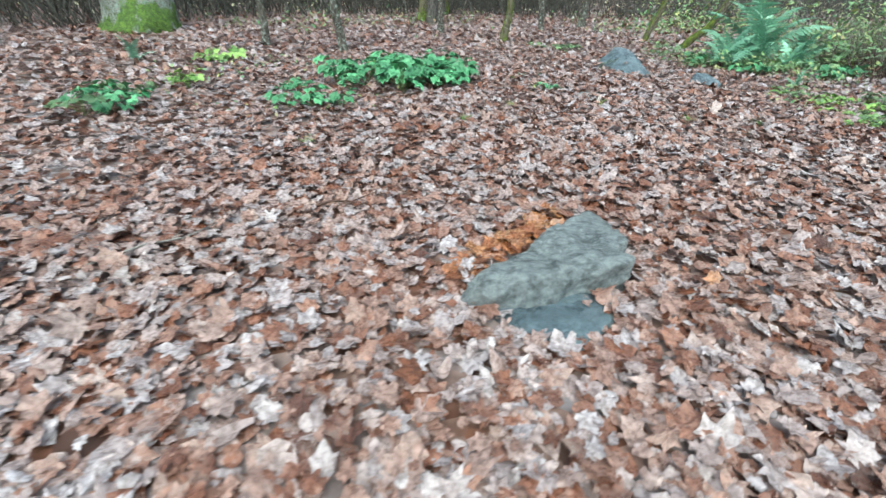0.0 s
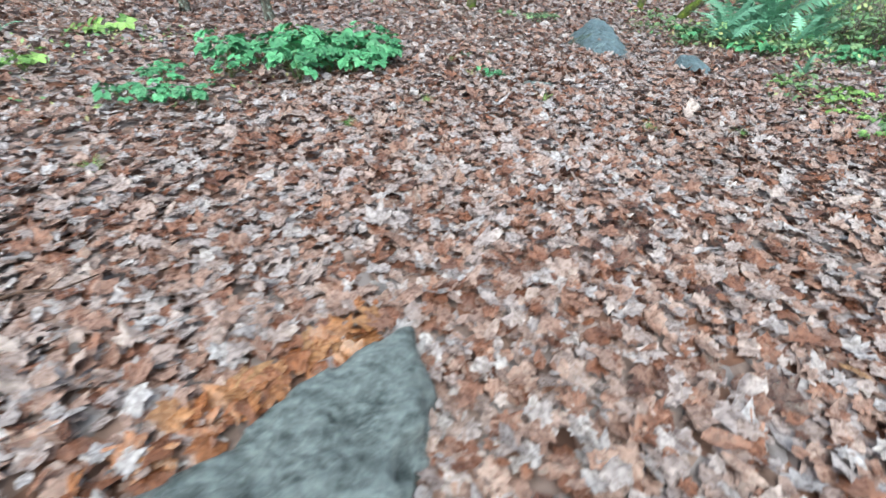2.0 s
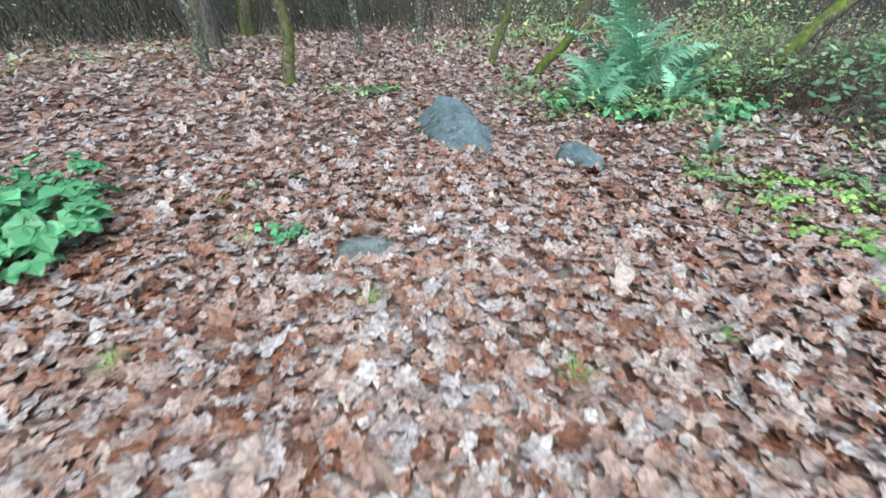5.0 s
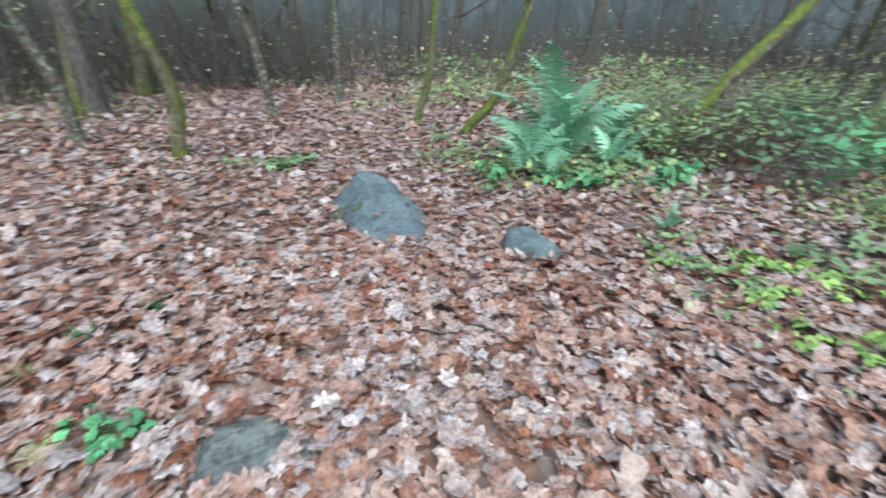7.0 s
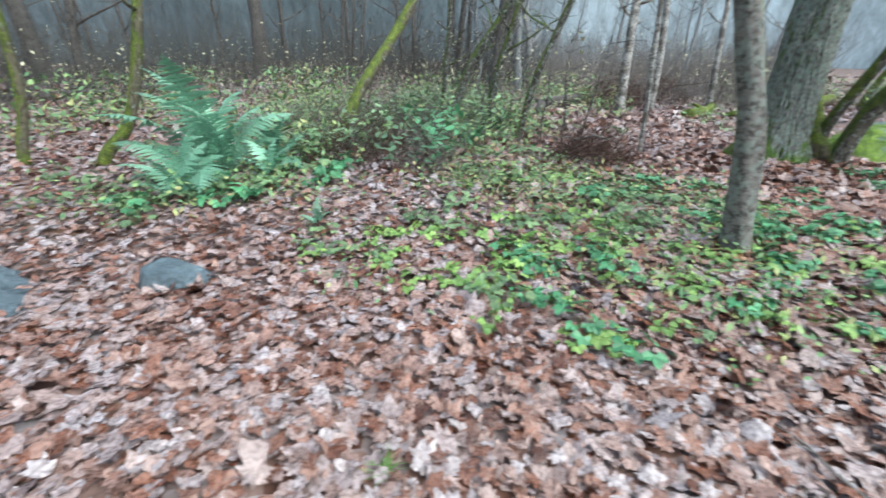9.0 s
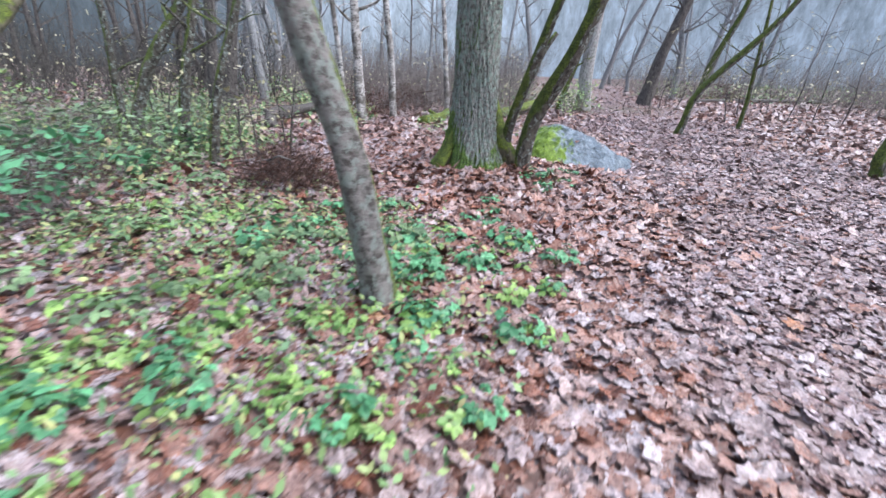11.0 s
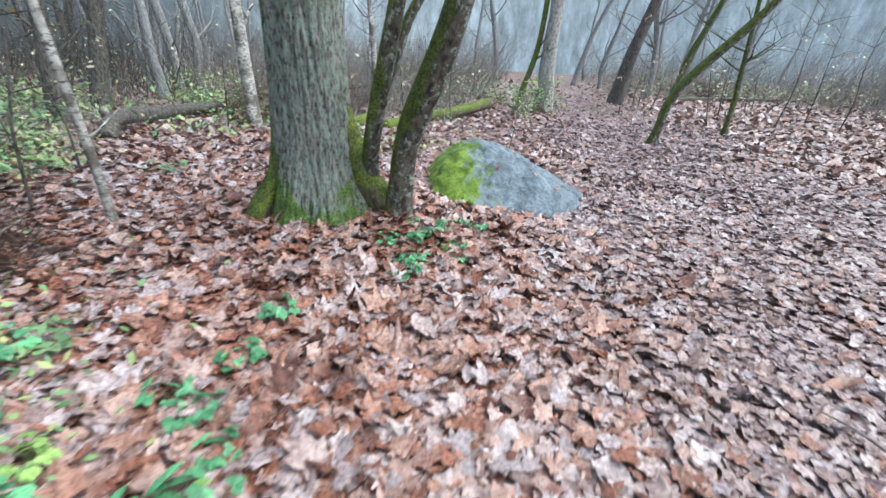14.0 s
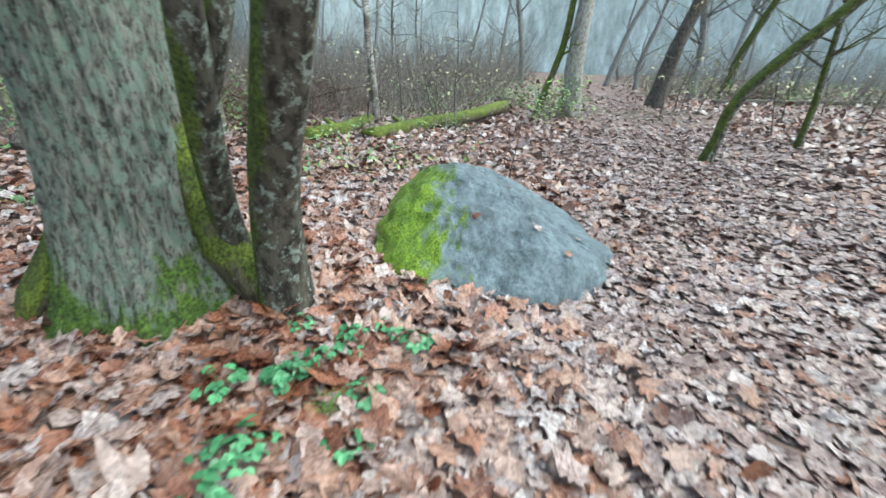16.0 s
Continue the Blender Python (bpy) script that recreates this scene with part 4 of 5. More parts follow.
prnd = random.Random(31)
for i in range(15):
    sapling(prnd.uniform(15.5, 24.0), prnd.uniform(-11.0, -4.5), prnd.uniform(1.6, 3.2), 700 + i, "slender dark sapling with scattered pale leaves", 34)
for i in range(16):
    sapling(prnd.uniform(9.5, 17.0), prnd.uniform(4.6, 10.5), prnd.uniform(1.0, 2.4), 730 + i, "slender dark sapling with scattered pale leaves", 26)
for i in range(8):
    sapling(prnd.uniform(17.0, 22.0), prnd.uniform(0.2, 4.0), prnd.uniform(1.4, 2.6), 760 + i, "slender dark sapling with scattered pale leaves", 26)

srnd = random.Random(77)
for i in range(20):
    x, y = srnd.uniform(7.2, 12.5), srnd.uniform(6.3, 11.5)
    shrub(x, y, srnd.uniform(0.6, 1.3), 26, M_DULL if i % 3 else M_LIME, 100 + i, "low bush of thin stems with sparse green leaves", 130)
for i in range(10):
    x, y = srnd.uniform(11.5, 17), srnd.uniform(5.2, 10)
    if x < 16 and y < 7.4:
        continue
    shrub(x, y, srnd.uniform(0.5, 1.0), 14, M_DULL, 200 + i, "low bush of thin stems with sparse green leaves", 60)
for i in range(18):
    x, y = srnd.uniform(6.9, 11.5), srnd.uniform(6.6, 9.8)
    shrub(x, y, srnd.uniform(0.4, 0.9), 12, M_BRAMBLE if i % 3 else M_EMERALD, 500 + i, "bramble bush with broad soft green leaves", 75, 0.062)
for i in range(14):
    x, y = srnd.uniform(9.5, 16.0), srnd.uniform(5.4, 11.0)
    if 10.8 < x < 16 and y < 7.3:
        continue
    shrub(x, y, srnd.uniform(0.35, 0.8), 10, M_BRAMBLE, 540 + i, "low bramble with grey-green leaves", 70, 0.06)
for i in range(9):
    x = srnd.uniform(17.5, 24)
    shrub(x, -0.6 + srnd.uniform(-0.6, 2.6), srnd.uniform(0.6, 1.4), 22, M_LIME if i % 2 else M_DULL, 300 + i, "leggy bush with a few yellowing leaves", 80)
for i in range(4):
    shrub(19.2 + 0.25 * i, -1.5 - 0.22 * i, srnd.uniform(0.9, 1.3), 22, M_LIME if i % 2 else M_BRAMBLE, 600 + i, "yellow-green bush at the foot of a pale trunk", 120, 0.045)
for i in range(12):
    y = srnd.uniform(-20, -9)
    shrub(25.5 + srnd.uniform(0, 4) + 0.3 * (y + 9), y, srnd.uniform(0.7, 1.5), 20, M_DULL if i % 2 else M_LIME, 400 + i, "bush at the edge of the clearing", 90)

# ---- low herbs too small to count ----


def herb_material():
    m, n, l, b = nodes_of("herb_leaves")
    nt = (n, l)
    rnd = n.new("ShaderNodeNewGeometry").outputs["Random Per Island"]
    c = ramp(nt, rnd, ((0.0, (0.08, 0.19, 0.08)), (0.4, (0.17, 0.33, 0.14)), (0.7, (0.28, 0.43, 0.16)), (0.88, (0.42, 0.46, 0.19)), (1.0, (0.25, 0.18, 0.10))))
    l.new(c, b.inputs["Base Color"])
    b.inputs["Roughness"].default_value = 0.5
    return m


def herbs(count, seed, x0, x1, y0, y1, high, size):
    r = np.random.default_rng(seed)
    x, y = r.uniform(x0, x1, count), r.uniform(y0, y1, count)
    keep = np.sin(x * 1.9 + seed) * np.cos(y * 1.6) + np.sin(0.8 * x - 1.1 * y) + r.normal(0, 0.5, count) > -0.1
    keep &= np.hypot((x - 0.5 * (x0 + x1)) / (0.5 * (x1 - x0)), (y - 0.5 * (y0 + y1)) / (0.5 * (y1 - y0))) < r.uniform(0.75, 1.15, count)
    x, y = x[keep], y[keep]
    n = len(x)
    a, s = r.uniform(0, 6.283, n), size * r.uniform(0.5, 1.4, n)
    z = ground_z(x, y) + 0.03 + high * r.random(n) ** 2
    t1, t2 = r.normal(0, 0.5, n), r.normal(0, 0.4, n)
    v = np.zeros((n, 4, 3))
    for k, (u, w) in enumerate(((-1, 0), (0, 0.55), (1, 0), (0, -0.55))):
        v[:, k, 0] = x + s * (u * np.cos(a) - w * np.sin(a))
        v[:, k, 1] = y + s * (u * np.sin(a) + w * np.cos(a))
        v[:, k, 2] = z + s * (u * t1 + w * t2)
    return v.reshape(-1, 3), np.arange(4 * n).reshape(-1, 4)


hv, hf = [], []
for args in ((17000, 1, 6.6, 13.8, 5.8, 12.5, 0.65, 0.034), (19000, 2, 9.5, 21.0, 4.6, 13.5, 0.35, 0.05), (6000, 3, 24.0, 34.0, -24.0, -8.0, 0.8, 0.06),
             (5000, 4, 4.2, 8.2, 7.4, 11.5, 0.3, 0.03), (3500, 5, 12.8, 20.0, 0.2, 3.6, 0.25, 0.035), (3500, 6, 19.0, 27.0, -3.6, 2.0, 0.7, 0.05),
             (3000, 7, 3.5, 12.0, 11.5, 20.0, 0.3, 0.045), (2500, 8, -8.0, 2.0, 11.0, 19.0, 0.3, 0.045), (12000, 9, 4.4, 8.6, 2.4, 7.0, 0.10, 0.024),
             (5500, 10, 5.4, 9.6, 4.8, 9.0, 0.22, 0.028), (900, 11, -4.2, -0.4, 4.2, 7.8, 0.12, 0.025), (1500, 12, 7.0, 9.6, 2.6, 5.6, 0.15, 0.026),
             (9000, 13, 6.0, 17.0, 10.5, 20.0, 1.0, 0.06), (5000, 14, 15.0, 24.0, 5.0, 14.0, 0.8, 0.06)):
    a, b = herbs(*args)
    hf.append(b + sum(len(q) for q in hv))
    hv.append(a)
tagged(new("herb_layer", mesh_np("herb_layer", np.concatenate(hv), np.concatenate(hf), herb_material())), "sparse green herbs and seedlings over the litter", "herbs", kind="stuff")

# ---- the wood beyond ----
frnd = random.Random(5)
WILD = []
for s in range(6):
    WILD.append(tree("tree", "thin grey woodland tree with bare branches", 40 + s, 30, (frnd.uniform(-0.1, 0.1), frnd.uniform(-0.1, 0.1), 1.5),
                     (frnd.uniform(-0.4, 0.4), frnd.uniform(-0.4, 0.4), 3.5), frnd.uniform(0.14, 0.38), (M_DARK, M_FAR_HAZED)[s % 2], 8, 12, 8, 0.2, "woodland trees", 500 + s, 0.6, 2.2, False))


def path_y(x):
    """The middle line of the trodden path east of the glade."""
    return -0.23 * (x - 5) + 0.3


def wooded(x, y):
    if abs(y - path_y(x)) < 3.0 and x > 3:
        return False
    if 12 < x < 27 and path_y(x) - 9.5 < y < path_y(x):
        return False
    d = math.hypot(x - 5, y - 4)
    return 15 < d < 50


def open_wood(x, y):
    """The thinner stand to the east, where few trunks rise near the clearing."""
    return x > 12 and y < 3 and math.hypot(x - 5, y - 4) < 27


placed = 0
while placed < 120:
    a, d = frnd.uniform(-1.2, 2.9), 14 + 36 * frnd.random() ** 0.8
    x, y = 5 + d * math.cos(a), 4 + d * math.sin(a)
    if not wooded(x, y) or open_wood(x, y):
        continue
    m = pose(x, y, gz(x, y), frnd.uniform(-4, 4), frnd.uniform(-4, 4), frnd.uniform(0, 360)) @ Matrix.Scale(frnd.uniform(0.7, 1.2), 4)
    if placed < 6:
        WILD[placed].matrix_basis = m
    else:
        # northern copies take dark bark, eastern ones the bark with haze painted in
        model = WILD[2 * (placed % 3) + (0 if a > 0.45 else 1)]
        w = model.scale
        copy_thing(model, m @ Matrix.Diagonal((1 / w.x, 1 / w.y, 1 / w.z, 1)))
    placed += 1


def thicket_place(r):
    while True:
        a, d = r.uniform(-1.3, 3.0), 15 + 33 * r.random()
        x, y = 5 + d * math.cos(a), 4 + d * math.sin(a)
        if wooded(x, y):
            break
    return Vector((x, y, gz(x, y))), Vector((r.uniform(-0.5, 0.5), r.uniform(-0.5, 0.5), 1)).normalized()


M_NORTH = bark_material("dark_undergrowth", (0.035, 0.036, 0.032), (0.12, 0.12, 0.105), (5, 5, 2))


def wild_stems(a0, a1, d0, d1):
    def place(r):
        while True:
            a, d = r.uniform(a0, a1), d0 + (d1 - d0) * r.random()
            x, y = 5 + d * math.cos(a), 4 + d * math.sin(a)
            if wooded(x, y):
                return Vector((x, y, gz(x, y))), Vector((r.uniform(-0.7, 0.7), r.uniform(-0.7, 0.7), 1)).normalized()
    return place


def low_stems(x0, x1, y0, y1):
    def place(r):
        x, y = r.uniform(x0, x1), r.uniform(y0, y1)
        return Vector((x, y, gz(x, y))), Vector((r.uniform(-0.8, 0.8), r.uniform(-0.8, 0.8), 1)).normalized()
    return place


for seed, (number, where, ln, rad, mat, words) in enumerate((
        (10500, wild_stems(-1.3, 0.3, 15.5, 46), 2.6, 0.011, M_TWIG, "grey tangle of bare undergrowth stems"),
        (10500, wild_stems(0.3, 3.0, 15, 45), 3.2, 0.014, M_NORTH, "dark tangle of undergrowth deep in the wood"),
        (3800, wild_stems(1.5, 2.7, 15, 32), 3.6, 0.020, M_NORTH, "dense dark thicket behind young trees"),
        (1700, low_stems(7.4, 13.0, 6.6, 11.5), 0.85, 0.0045, M_TWIG, "thin bare stems of low brambles"),
        (700, low_stems(7.2, 9.6, 7.0, 9.6), 0.7, 0.005, M_BROWN, "brown dead stalks among low bushes"),
        (900, low_stems(16.5, 24.0, 0.6, 4.6), 1.3, 0.006, M_TWIG, "bare twigs of bushes behind the logs"),
        (700, low_stems(12.0, 19.0, 7.2, 10.5), 0.8, 0.005, M_TWIG, "thin bare stems in the open wood"))):
    tw = new("undergrowth", twig_mass("undergrowth", number, random.Random(90 + seed), where, ln, rad, mat, 0.38))
    tagged(tw, words, "undergrowth", kind="stuff")

# sparse yellowing leaves that still hang in the undergrowth
trnd = random.Random(12)
q = []
for i in range(9000):
    p, _ = thicket_place(trnd)
    p.z += abs(trnd.gauss(0.2, 1.0))
    u = Vector((trnd.uniform(-1, 1), trnd.uniform(-1, 1), trnd.uniform(-1, 1))).normalized() * trnd.uniform(0.03, 0.07)
    w = u.cross(Vector((trnd.uniform(-1, 1), trnd.uniform(-1, 1), 1))).normalized() * u.length * 0.6
    q += [p - u, p + w, p + u, p - w]
hl = new("hanging_leaves", mesh_np("hanging_leaves", np.array([tuple(v) for v in q]), np.arange(len(q)).reshape(-1, 4), M_PALE))
tagged(hl, "pale last leaves on bare undergrowth", "undergrowth leaves", kind="stuff")

# ---- fallen leaves ----
WAY = ((0.0, 0.6), (1.6, 2.8), (2.4, 5.0), (3.2, 3.6), (5.4, 2.2), (8.2, 0.9), (11, 0.0))
STONES = ((11.1, 0.5, 0.72, 0.80), (3.28, 7.95, 0.36, 0.60), (0.72, 1.92, 0.32, 0.32), (0.58, 1.50, 0.20, 0.14), (4.06, 6.86, 0.17, 0.17), (2.05, 5.8, 0.19, 0.16), (10.12, 2.38, 0.40, 0.45))


def leaf_outline(kind):
    """Unit leaf: the centre, then the rim."""
    pts = [(0.0, -0.05)]
    if kind == "maple":
        for a, r in ((-62, 0.52), (-8, 0.80), (40, 0.96), (90, 1.08), (140, 0.96), (188, 0.80), (242, 0.52)):
            pts += [(r * 0.74 * math.cos(radians(a - 17)), r * 0.74 * math.sin(radians(a - 17))), (r * math.cos(radians(a)), r * math.sin(radians(a))),
                    (r * 0.74 * math.cos(radians(a + 17)), r * 0.74 * math.sin(radians(a + 17)))]
    elif kind == "small":
        for a, r in ((-60, 0.5), (0, 0.8), (45, 0.9), (90, 1.0), (135, 0.9), (180, 0.8), (240, 0.5)):
            pts.append((r * math.cos(radians(a)), r * math.sin(radians(a))))
    elif kind == "plain":
        for a, r in ((-60, 0.5), (-8, 0.8), (15, 0.60), (40, 0.95), (65, 0.62), (90, 1.05), (115, 0.62), (140, 0.95), (165, 0.60), (188, 0.8), (240, 0.5)):
            pts.append((r * math.cos(radians(a)), r * math.sin(radians(a))))
    else:
        for a in range(0, 360, 36):
            w = 0.5 + 0.06 * math.cos(radians(a * 3))
            pts.append((w * math.cos(radians(a)), 0.95 * math.sin(radians(a))))
    return np.array(pts)


def in_view(x, y):
    """The ground ahead of the walk; behind it stays bare soil."""
    return (y > -0.2 - 1.15 * np.maximum(x - 1.2, 0)) & (x > -0.8 - 1.12 * np.maximum(y, 0))


def leaf_heap(rng, xs, ys, kind, size, tilt, lift):
    """Vertices and faces of one curled leaf at each place."""
    o = leaf_outline(kind)
    n, k = len(xs), len(o)
    s = size * np.clip(rng.normal(0.95, 0.28, n), 0.42, 1.5) * (1 + 0.22 / (1 + np.exp(-(xs - 7.0) * 1.5)))
    a = rng.uniform(0, 2 * np.pi, n)
    px = o[None, :, 0] * s[:, None] * rng.uniform(0.8, 1.1, (n, 1))
    py = o[None, :, 1] * s[:, None]
    ragged = 1 + rng.normal(0, 0.13, (n, k))
    px, py = px * ragged, py * ragged
    b, curl = rng.uniform(0, 2 * np.pi, n)[:, None], rng.normal(0, 4.5, n)[:, None]
    u, v = px * np.cos(b) + py * np.sin(b), -px * np.sin(b) + py * np.cos(b)
    pz = curl * u * u + rng.normal(0, 2.4, n)[:, None] * v * v + rng.normal(0, 0.10, (n, k)) * s[:, None]
    tx, ty = rng.normal(0, tilt, n)[:, None], rng.normal(0, tilt, n)[:, None]
    pz = pz + np.tan(np.clip(tx, -1, 1)) * px + np.tan(np.clip(ty, -1, 1)) * py
    ca, sa = np.cos(a)[:, None], np.sin(a)[:, None]
    wx, wy = xs[:, None] + px * ca - py * sa, ys[:, None] + px * sa + py * ca
    gzs = ground_z(xs, ys)[:, None]
    pz = pz + 0.012 + rng.uniform(0, lift, n)[:, None]
    pz = np.where(pz < 0.004, 0.004 + 0.25 * np.abs(pz - 0.004), pz)
    verts = np.stack([wx, wy, gzs + pz], -1).reshape(-1, 3)
    rim = np.arange(1, k)
    tri = np.stack([np.zeros(k - 1, int), rim, np.roll(rim, -1)], -1)
    faces = (tri[None] + (np.arange(n) * k)[:, None, None]).reshape(-1, 3)
    return verts, faces


def way_distance(x, y):
    best = np.full(x.shape, 1e9)
    for (ax, ay), (bx, by) in zip(WAY, WAY[1:]):
        dx, dy = bx - ax, by - ay
        t = np.clip(((x - ax) * dx + (y - ay) * dy) / (dx * dx + dy * dy), 0, 1)
        best = np.minimum(best, np.hypot(x - ax - t * dx, y - ay - t * dy))
    return best


rng = np.random.default_rng(4)


def clear(x, y):
    ok = np.ones(x.shape, bool)
    for cx, cy, rx, ry in STONES:
        ok &= ((x - cx) / rx) ** 2 + ((y - cy) / ry) ** 2 > rng.uniform(0.85, 1.25, x.shape)
    return ok


def is_path(x, y):
    return (np.abs(y - path_y(x) + 1.0) < 2.1 + 0.5 * np.sin(x * 1.3) + rng.normal(0, 0.35, x.shape)) & (x > 3.5)


def scatter(n, near, far, x0, x1, y0, y1):
    x, y = rng.uniform(x0, x1, n), rng.uniform(y0, y1, n)
    d = way_distance(x, y)
    ok = (d >= near) & (d < far) & clear(x, y) & in_view(x, y)
    return x[ok], y[ok]


def join(sets):
    vs, fs, off = [], [], 0
    for v, f in sets:
        vs.append(v)
        fs.append(f + off)
        off += len(v)
    return np.concatenate(vs), np.concatenate(fs)


litter, trod, russet = [], [], []


def is_russet(x, y):
    """Where the fresh red-brown fall lies thickest, round the oak."""
    return np.hypot((x - 9.2) / 3.0, (y - 2.5) / 2.2) + 0.22 * np.sin(2.3 * x + y) * np.cos(1.9 * y) < rng.uniform(0.55, 1.25, x.shape)


def lay(x, y, kind, size, tilt, lift):
    on = is_path(x, y)
    red = is_russet(x, y) & ~on
    plain = ~on & ~red
    litter.append(leaf_heap(rng, x[plain], y[plain], kind, size, tilt, lift))
    russet.append(leaf_heap(rng, x[red], y[red], kind, size * 1.1, tilt, lift))
    if on.any():
        litter_on = rng.random(on.sum()) < 0.2
        xo, yo = x[on], y[on]
        trod.append(leaf_heap(rng, xo[~litter_on], yo[~litter_on], kind, size * 0.66, tilt * 0.65, lift * 0.45))
        litter.append(leaf_heap(rng, xo[litter_on], yo[litter_on], kind, size * 0.75, tilt, lift))


# a flat lower layer, then loose leaves close to the walk and further and further out
lay(*scatter(42000, 0.0, 3.0, -3.5, 14.5, -3, 9), "small", 0.054, 0.08, 0.010)
lay(*scatter(66000, 0.0, 2.4, -3.5, 14.5, -3, 8.5), "maple", 0.060, 0.22, 0.045)
lay(*scatter(76000, 2.4, 5.0, -6, 16, -6, 11), "plain", 0.053, 0.26, 0.045)
lay(*scatter(20000, 0.0, 4.0, -3.5, 14.5, -3, 9), "oval", 0.035, 0.32, 0.05)
lay(*scatter(115000, 5.0, 9.5, -10, 21, -9, 15), "small", 0.056, 0.28, 0.045)
lay(*scatter(105000, 9.5, 18, -14, 28, -16, 22), "small", 0.066, 0.28, 0.05)
lay(*scatter(30000, 18, 30, -14, 42, -28, 34), "small", 0.10, 0.3, 0.05)
# a second, flatter layer of smaller leaves on the trodden path
px, py = scatter(85000, 0.0, 9.0, 3.5, 18, -9, 3)
band = is_path(px, py)
trod.append(leaf_heap(rng, px[band], py[band], "small", 0.036, 0.17, 0.02))
lv, lf = join(litter)
tagged(new("leaf_litter", mesh_np("leaf_litter", lv, lf, M_LITTER)), "thick litter of wet brown, tan and russet leaves", "fallen leaves", kind="stuff")
lv, lf = join(russet)
tagged(new("russet_leaf_litter", mesh_np("russet_leaf_litter", lv, lf, M_RUSSET)), "fresh russet fallen leaves thick round the oak", "fallen leaves", kind="stuff")
lv, lf = join(trod)
tagged(new("trodden_leaf_litter", mesh_np("trodden_leaf_litter", lv, lf, M_TROD)), "flattened greyish-mauve leaves on the trodden path", "fallen leaves", kind="stuff")

# single leaves on top of the litter along the walk
LEAVES = []
for i in range(8):
    v, f = leaf_heap(np.random.default_rng(60 + i), np.zeros(1), np.zeros(1), "maple" if i < 6 else "oval", 0.062, 0.16, 0.01)
    v[:, 2] -= gz(0, 0)
    LEAVES.append(mesh_np("leaf", v, f, M_LEAF))
lrnd = random.Random(21)
count = 0
while count < 300:
    (ax, ay), (bx, by) = lrnd.choice(list(zip(WAY, WAY[1:])))
    t = lrnd.random()
    x, y = ax + t * (bx - ax) + lrnd.uniform(-2.2, 2.2), ay + t * (by - ay) + lrnd.uniform(-2.2, 2.2)
    if not clear(np.array([x]), np.array([y]))[0]:
        continue
    ob = new("leaf", lrnd.choice(LEAVES))
    ob.matrix_basis = pose(x, y, gz(x, y) + 0.03, lrnd.uniform(-12, 12), lrnd.uniform(-12, 12), lrnd.uniform(0, 360)) @ Matrix.Scale(lrnd.uniform(0.8, 1.3), 4)
    ob.parent = ground
    count += 1

# one bare twig that stands behind the boulder
bm = tube(bmesh.new(), [(0, 0, -0.03), (0.02, 0.02, 0.3), (0.0, -0.02, 0.6), (0.03, -0.05, 0.95)], [0.008, 0.007, 0.005, 0.003], 6)
tube(bm, [(0.01, 0, 0.45), (0.06, 0.1, 0.62)], [0.004, 0.002], 5)
twig = tagged(part("bare_twig", bm, M_BROWN, None, "thin reddish-brown bare twig standing behind the boulder"), category="twig")
twig.location = (12.35, 0.2, gz(12.35, 0.2))

# wet orange leaves caught along the upper edge of the slab, and a few bright ones elsewhere
ORANGES = []
for i in range(4):
    v, f = leaf_heap(np.random.default_rng(90 + i), np.zeros(1), np.zeros(1), "maple", 0.07, 0.25, 0.01)
    v[:, 2] -= gz(0, 0)
    ORANGES.append(mesh_np("leaf", v, f, M_ORANGE))
for i in range(74):
    if i < 58:
        t = lrnd.random()
        x, y = 0.16 + 0.70 * t + lrnd.gauss(-0.03, 0.055), 1.72 + 0.68 * t + lrnd.gauss(0.05, 0.065)
    else:
        (ax, ay), (bx, by) = lrnd.choice(list(zip(WAY, WAY[1:])))
        t = lrnd.random()
        x, y = ax + t * (bx - ax) + lrnd.uniform(-1.6, 1.6), ay + t * (by - ay) + lrnd.uniform(-1.6, 1.6)
    if i < 58 or clear(np.array([x]), np.array([y]))[0]:
        ob = new("leaf", ORANGES[i % 4])
        ob.matrix_basis = pose(x, y, gz(x, y) + 0.035, lrnd.uniform(-25, 25), lrnd.uniform(-25, 25), lrnd.uniform(0, 360)) @ Matrix.Scale(lrnd.uniform(0.7, 1.1), 4)
        ob.parent = ground

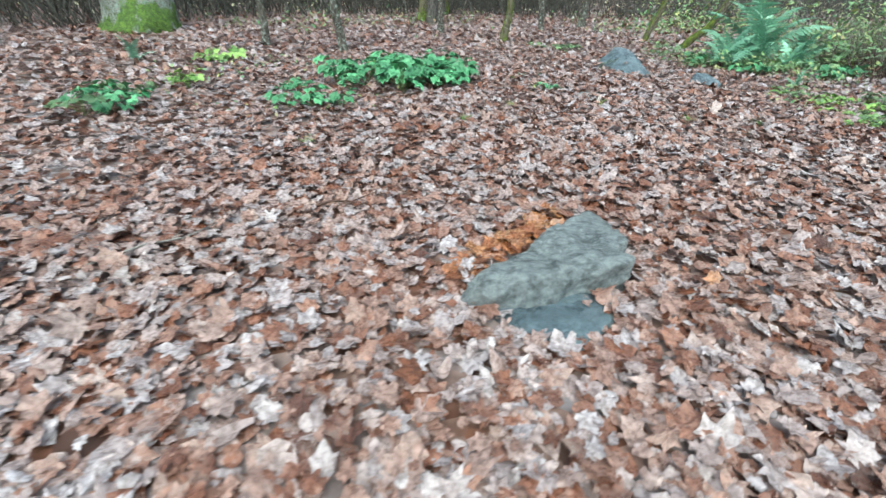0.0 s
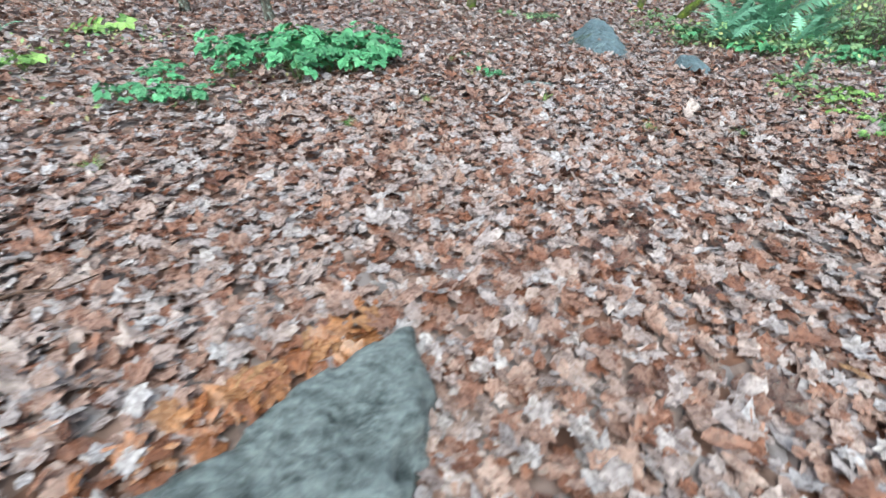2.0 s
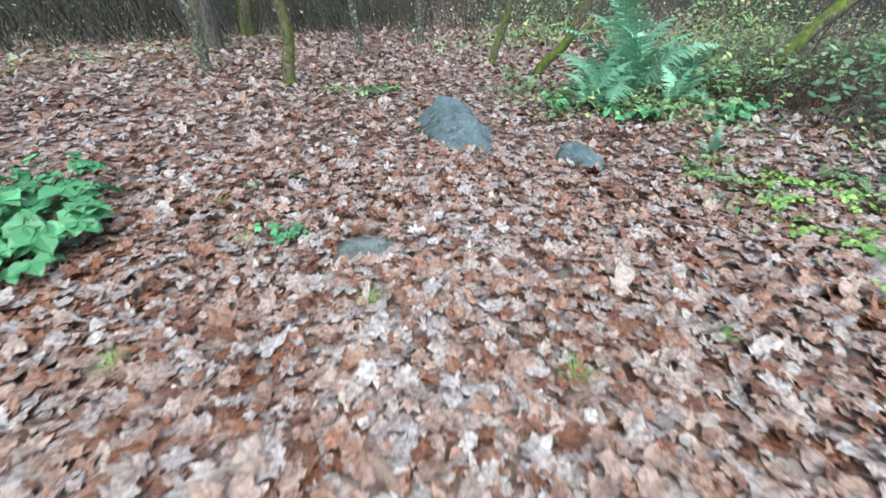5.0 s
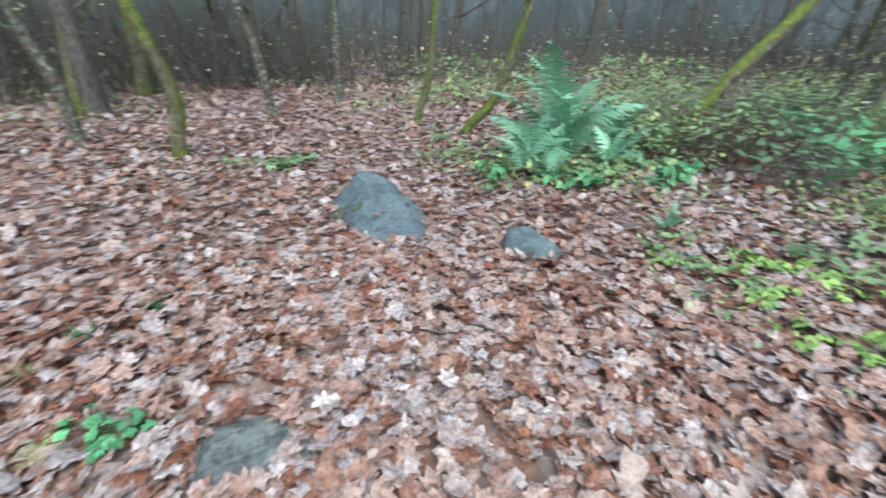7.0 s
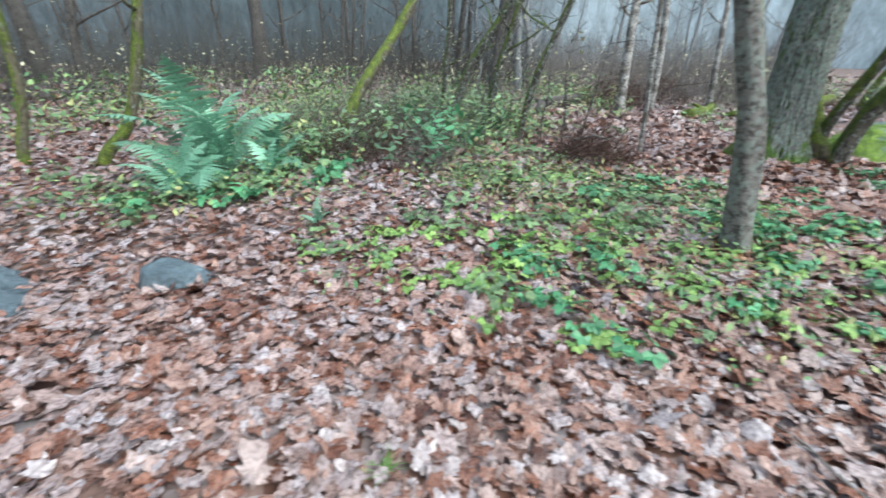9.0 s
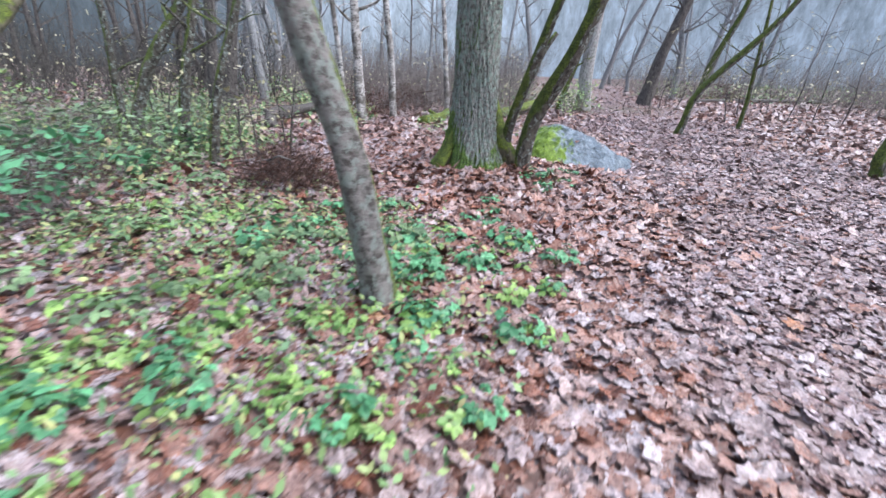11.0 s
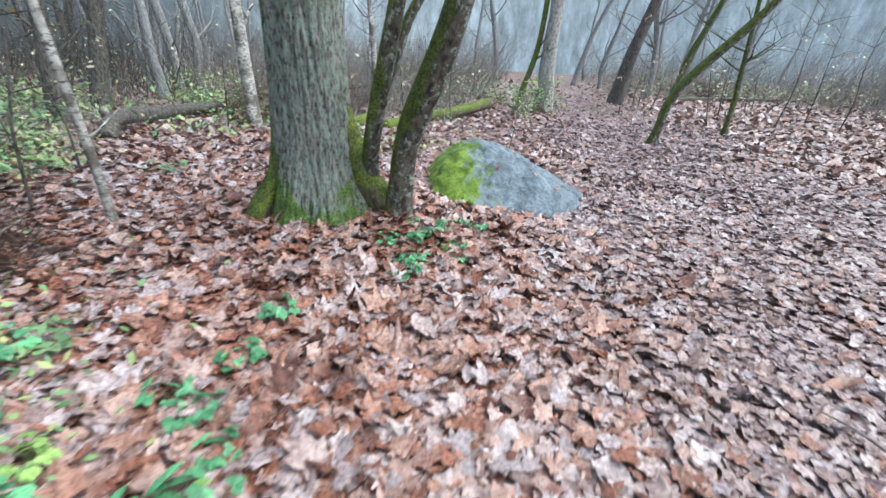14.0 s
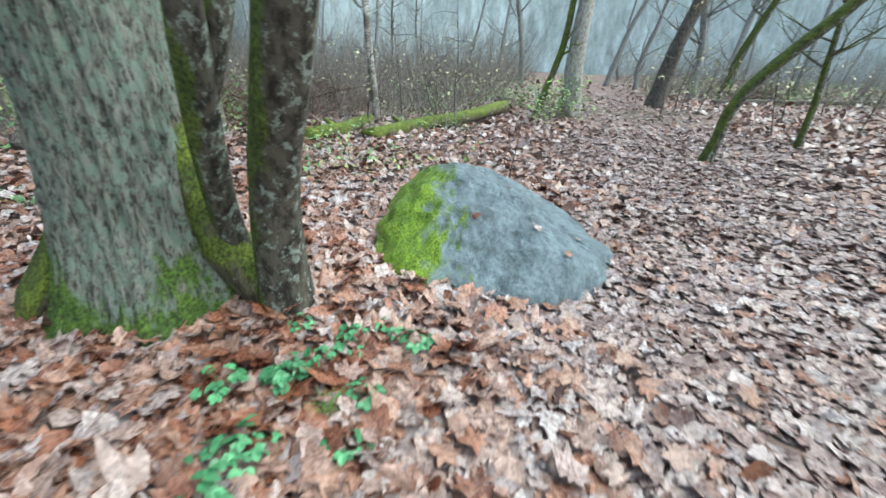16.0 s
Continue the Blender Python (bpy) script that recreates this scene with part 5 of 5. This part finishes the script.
# loose sticks on the litter
for i, (x, y, a, ln) in enumerate(((-0.6, 2.5, 25, 0.45), (-1.4, 1.9, 40, 0.6), (2.9, 2.2, 100, 0.3), (4.3, 3.1, 40, 0.35), (5.9, 4.6, 15, 0.5), (8.9, 0.2, 160, 0.5),
                                   (8.0, 3.9, 70, 0.6), (7.6, -0.4, 20, 0.4), (9.6, 1.0, 85, 0.35), (12.6, -1.4, 140, 0.5), (13.2, 1.9, 60, 0.7), (3.9, 8.9, 10, 0.5))):
    bm = tube(bmesh.new(), [(-ln / 2, 0, 0), (-ln * 0.1, 0.02, 0.012), (ln * 0.2, -0.01, 0.004), (ln / 2, 0.03, 0.015)], [0.008, 0.007, 0.006, 0.003], 6, 0.2, i)
    tube(bm, [(ln * 0.1, 0, 0.008), (ln * 0.25, 0.06, 0.03)], [0.004, 0.002], 5)
    ob = tagged(part("fallen_stick", bm, M_TWIG if i % 2 else M_BROWN, None, "thin dead stick lying on fallen leaves"), category="stick", group="loose sticks")
    ob.matrix_basis = pose(x, y, gz(x, y) + 0.05, 0, 0, a)


def resting_leaf(stone, x, y, a, scale, words):
    top = max((stone.matrix_basis @ v.co for v in stone.data.vertices if abs(v.co.x + stone.location.x - x) < 0.05 and abs(v.co.y + stone.location.y - y) < 0.05), key=lambda p: p.z)
    near = [v for v in stone.data.vertices if (v.co + stone.location - top).length < 0.06]
    n = sum((v.normal for v in near), Vector()).normalized()
    ob = tagged(new("fallen_leaf", LEAVES[int(a) % 5]), words, "leaf", "leaves on the stones")
    ob.matrix_basis = Matrix.Translation(top + n * 0.004) @ n.to_track_quat("Z", "Y").to_matrix().to_4x4() @ pose(0, 0, 0, 0, 0, a) @ Matrix.Scale(scale, 4)


stones = [o for o in scene.objects if o.name.startswith(("stone", "boulder")) and o.parent is None]
big = [o for o in stones if o.name == "boulder"][0]
wedge = min(stones, key=lambda o: (o.location - Vector((3.28, 8.0, 0))).length)
for x, y, a, k in ((10.78, 0.62, 31, 0.9), (10.72, 0.2, 73, 0.7), (11.3, 0.35, 120, 0.6), (10.5, 0.15, 200, 0.9), (11.0, -0.15, 251, 0.8)):
    resting_leaf(big, x, y, a, k, "tan leaf lying on a grey boulder")
for x, y, a, k in ((3.12, 7.62, 44, 0.8), (3.52, 7.75, 92, 0.8)):
    resting_leaf(wedge, x, y, a, k, "pale leaf stuck to a wet stone")
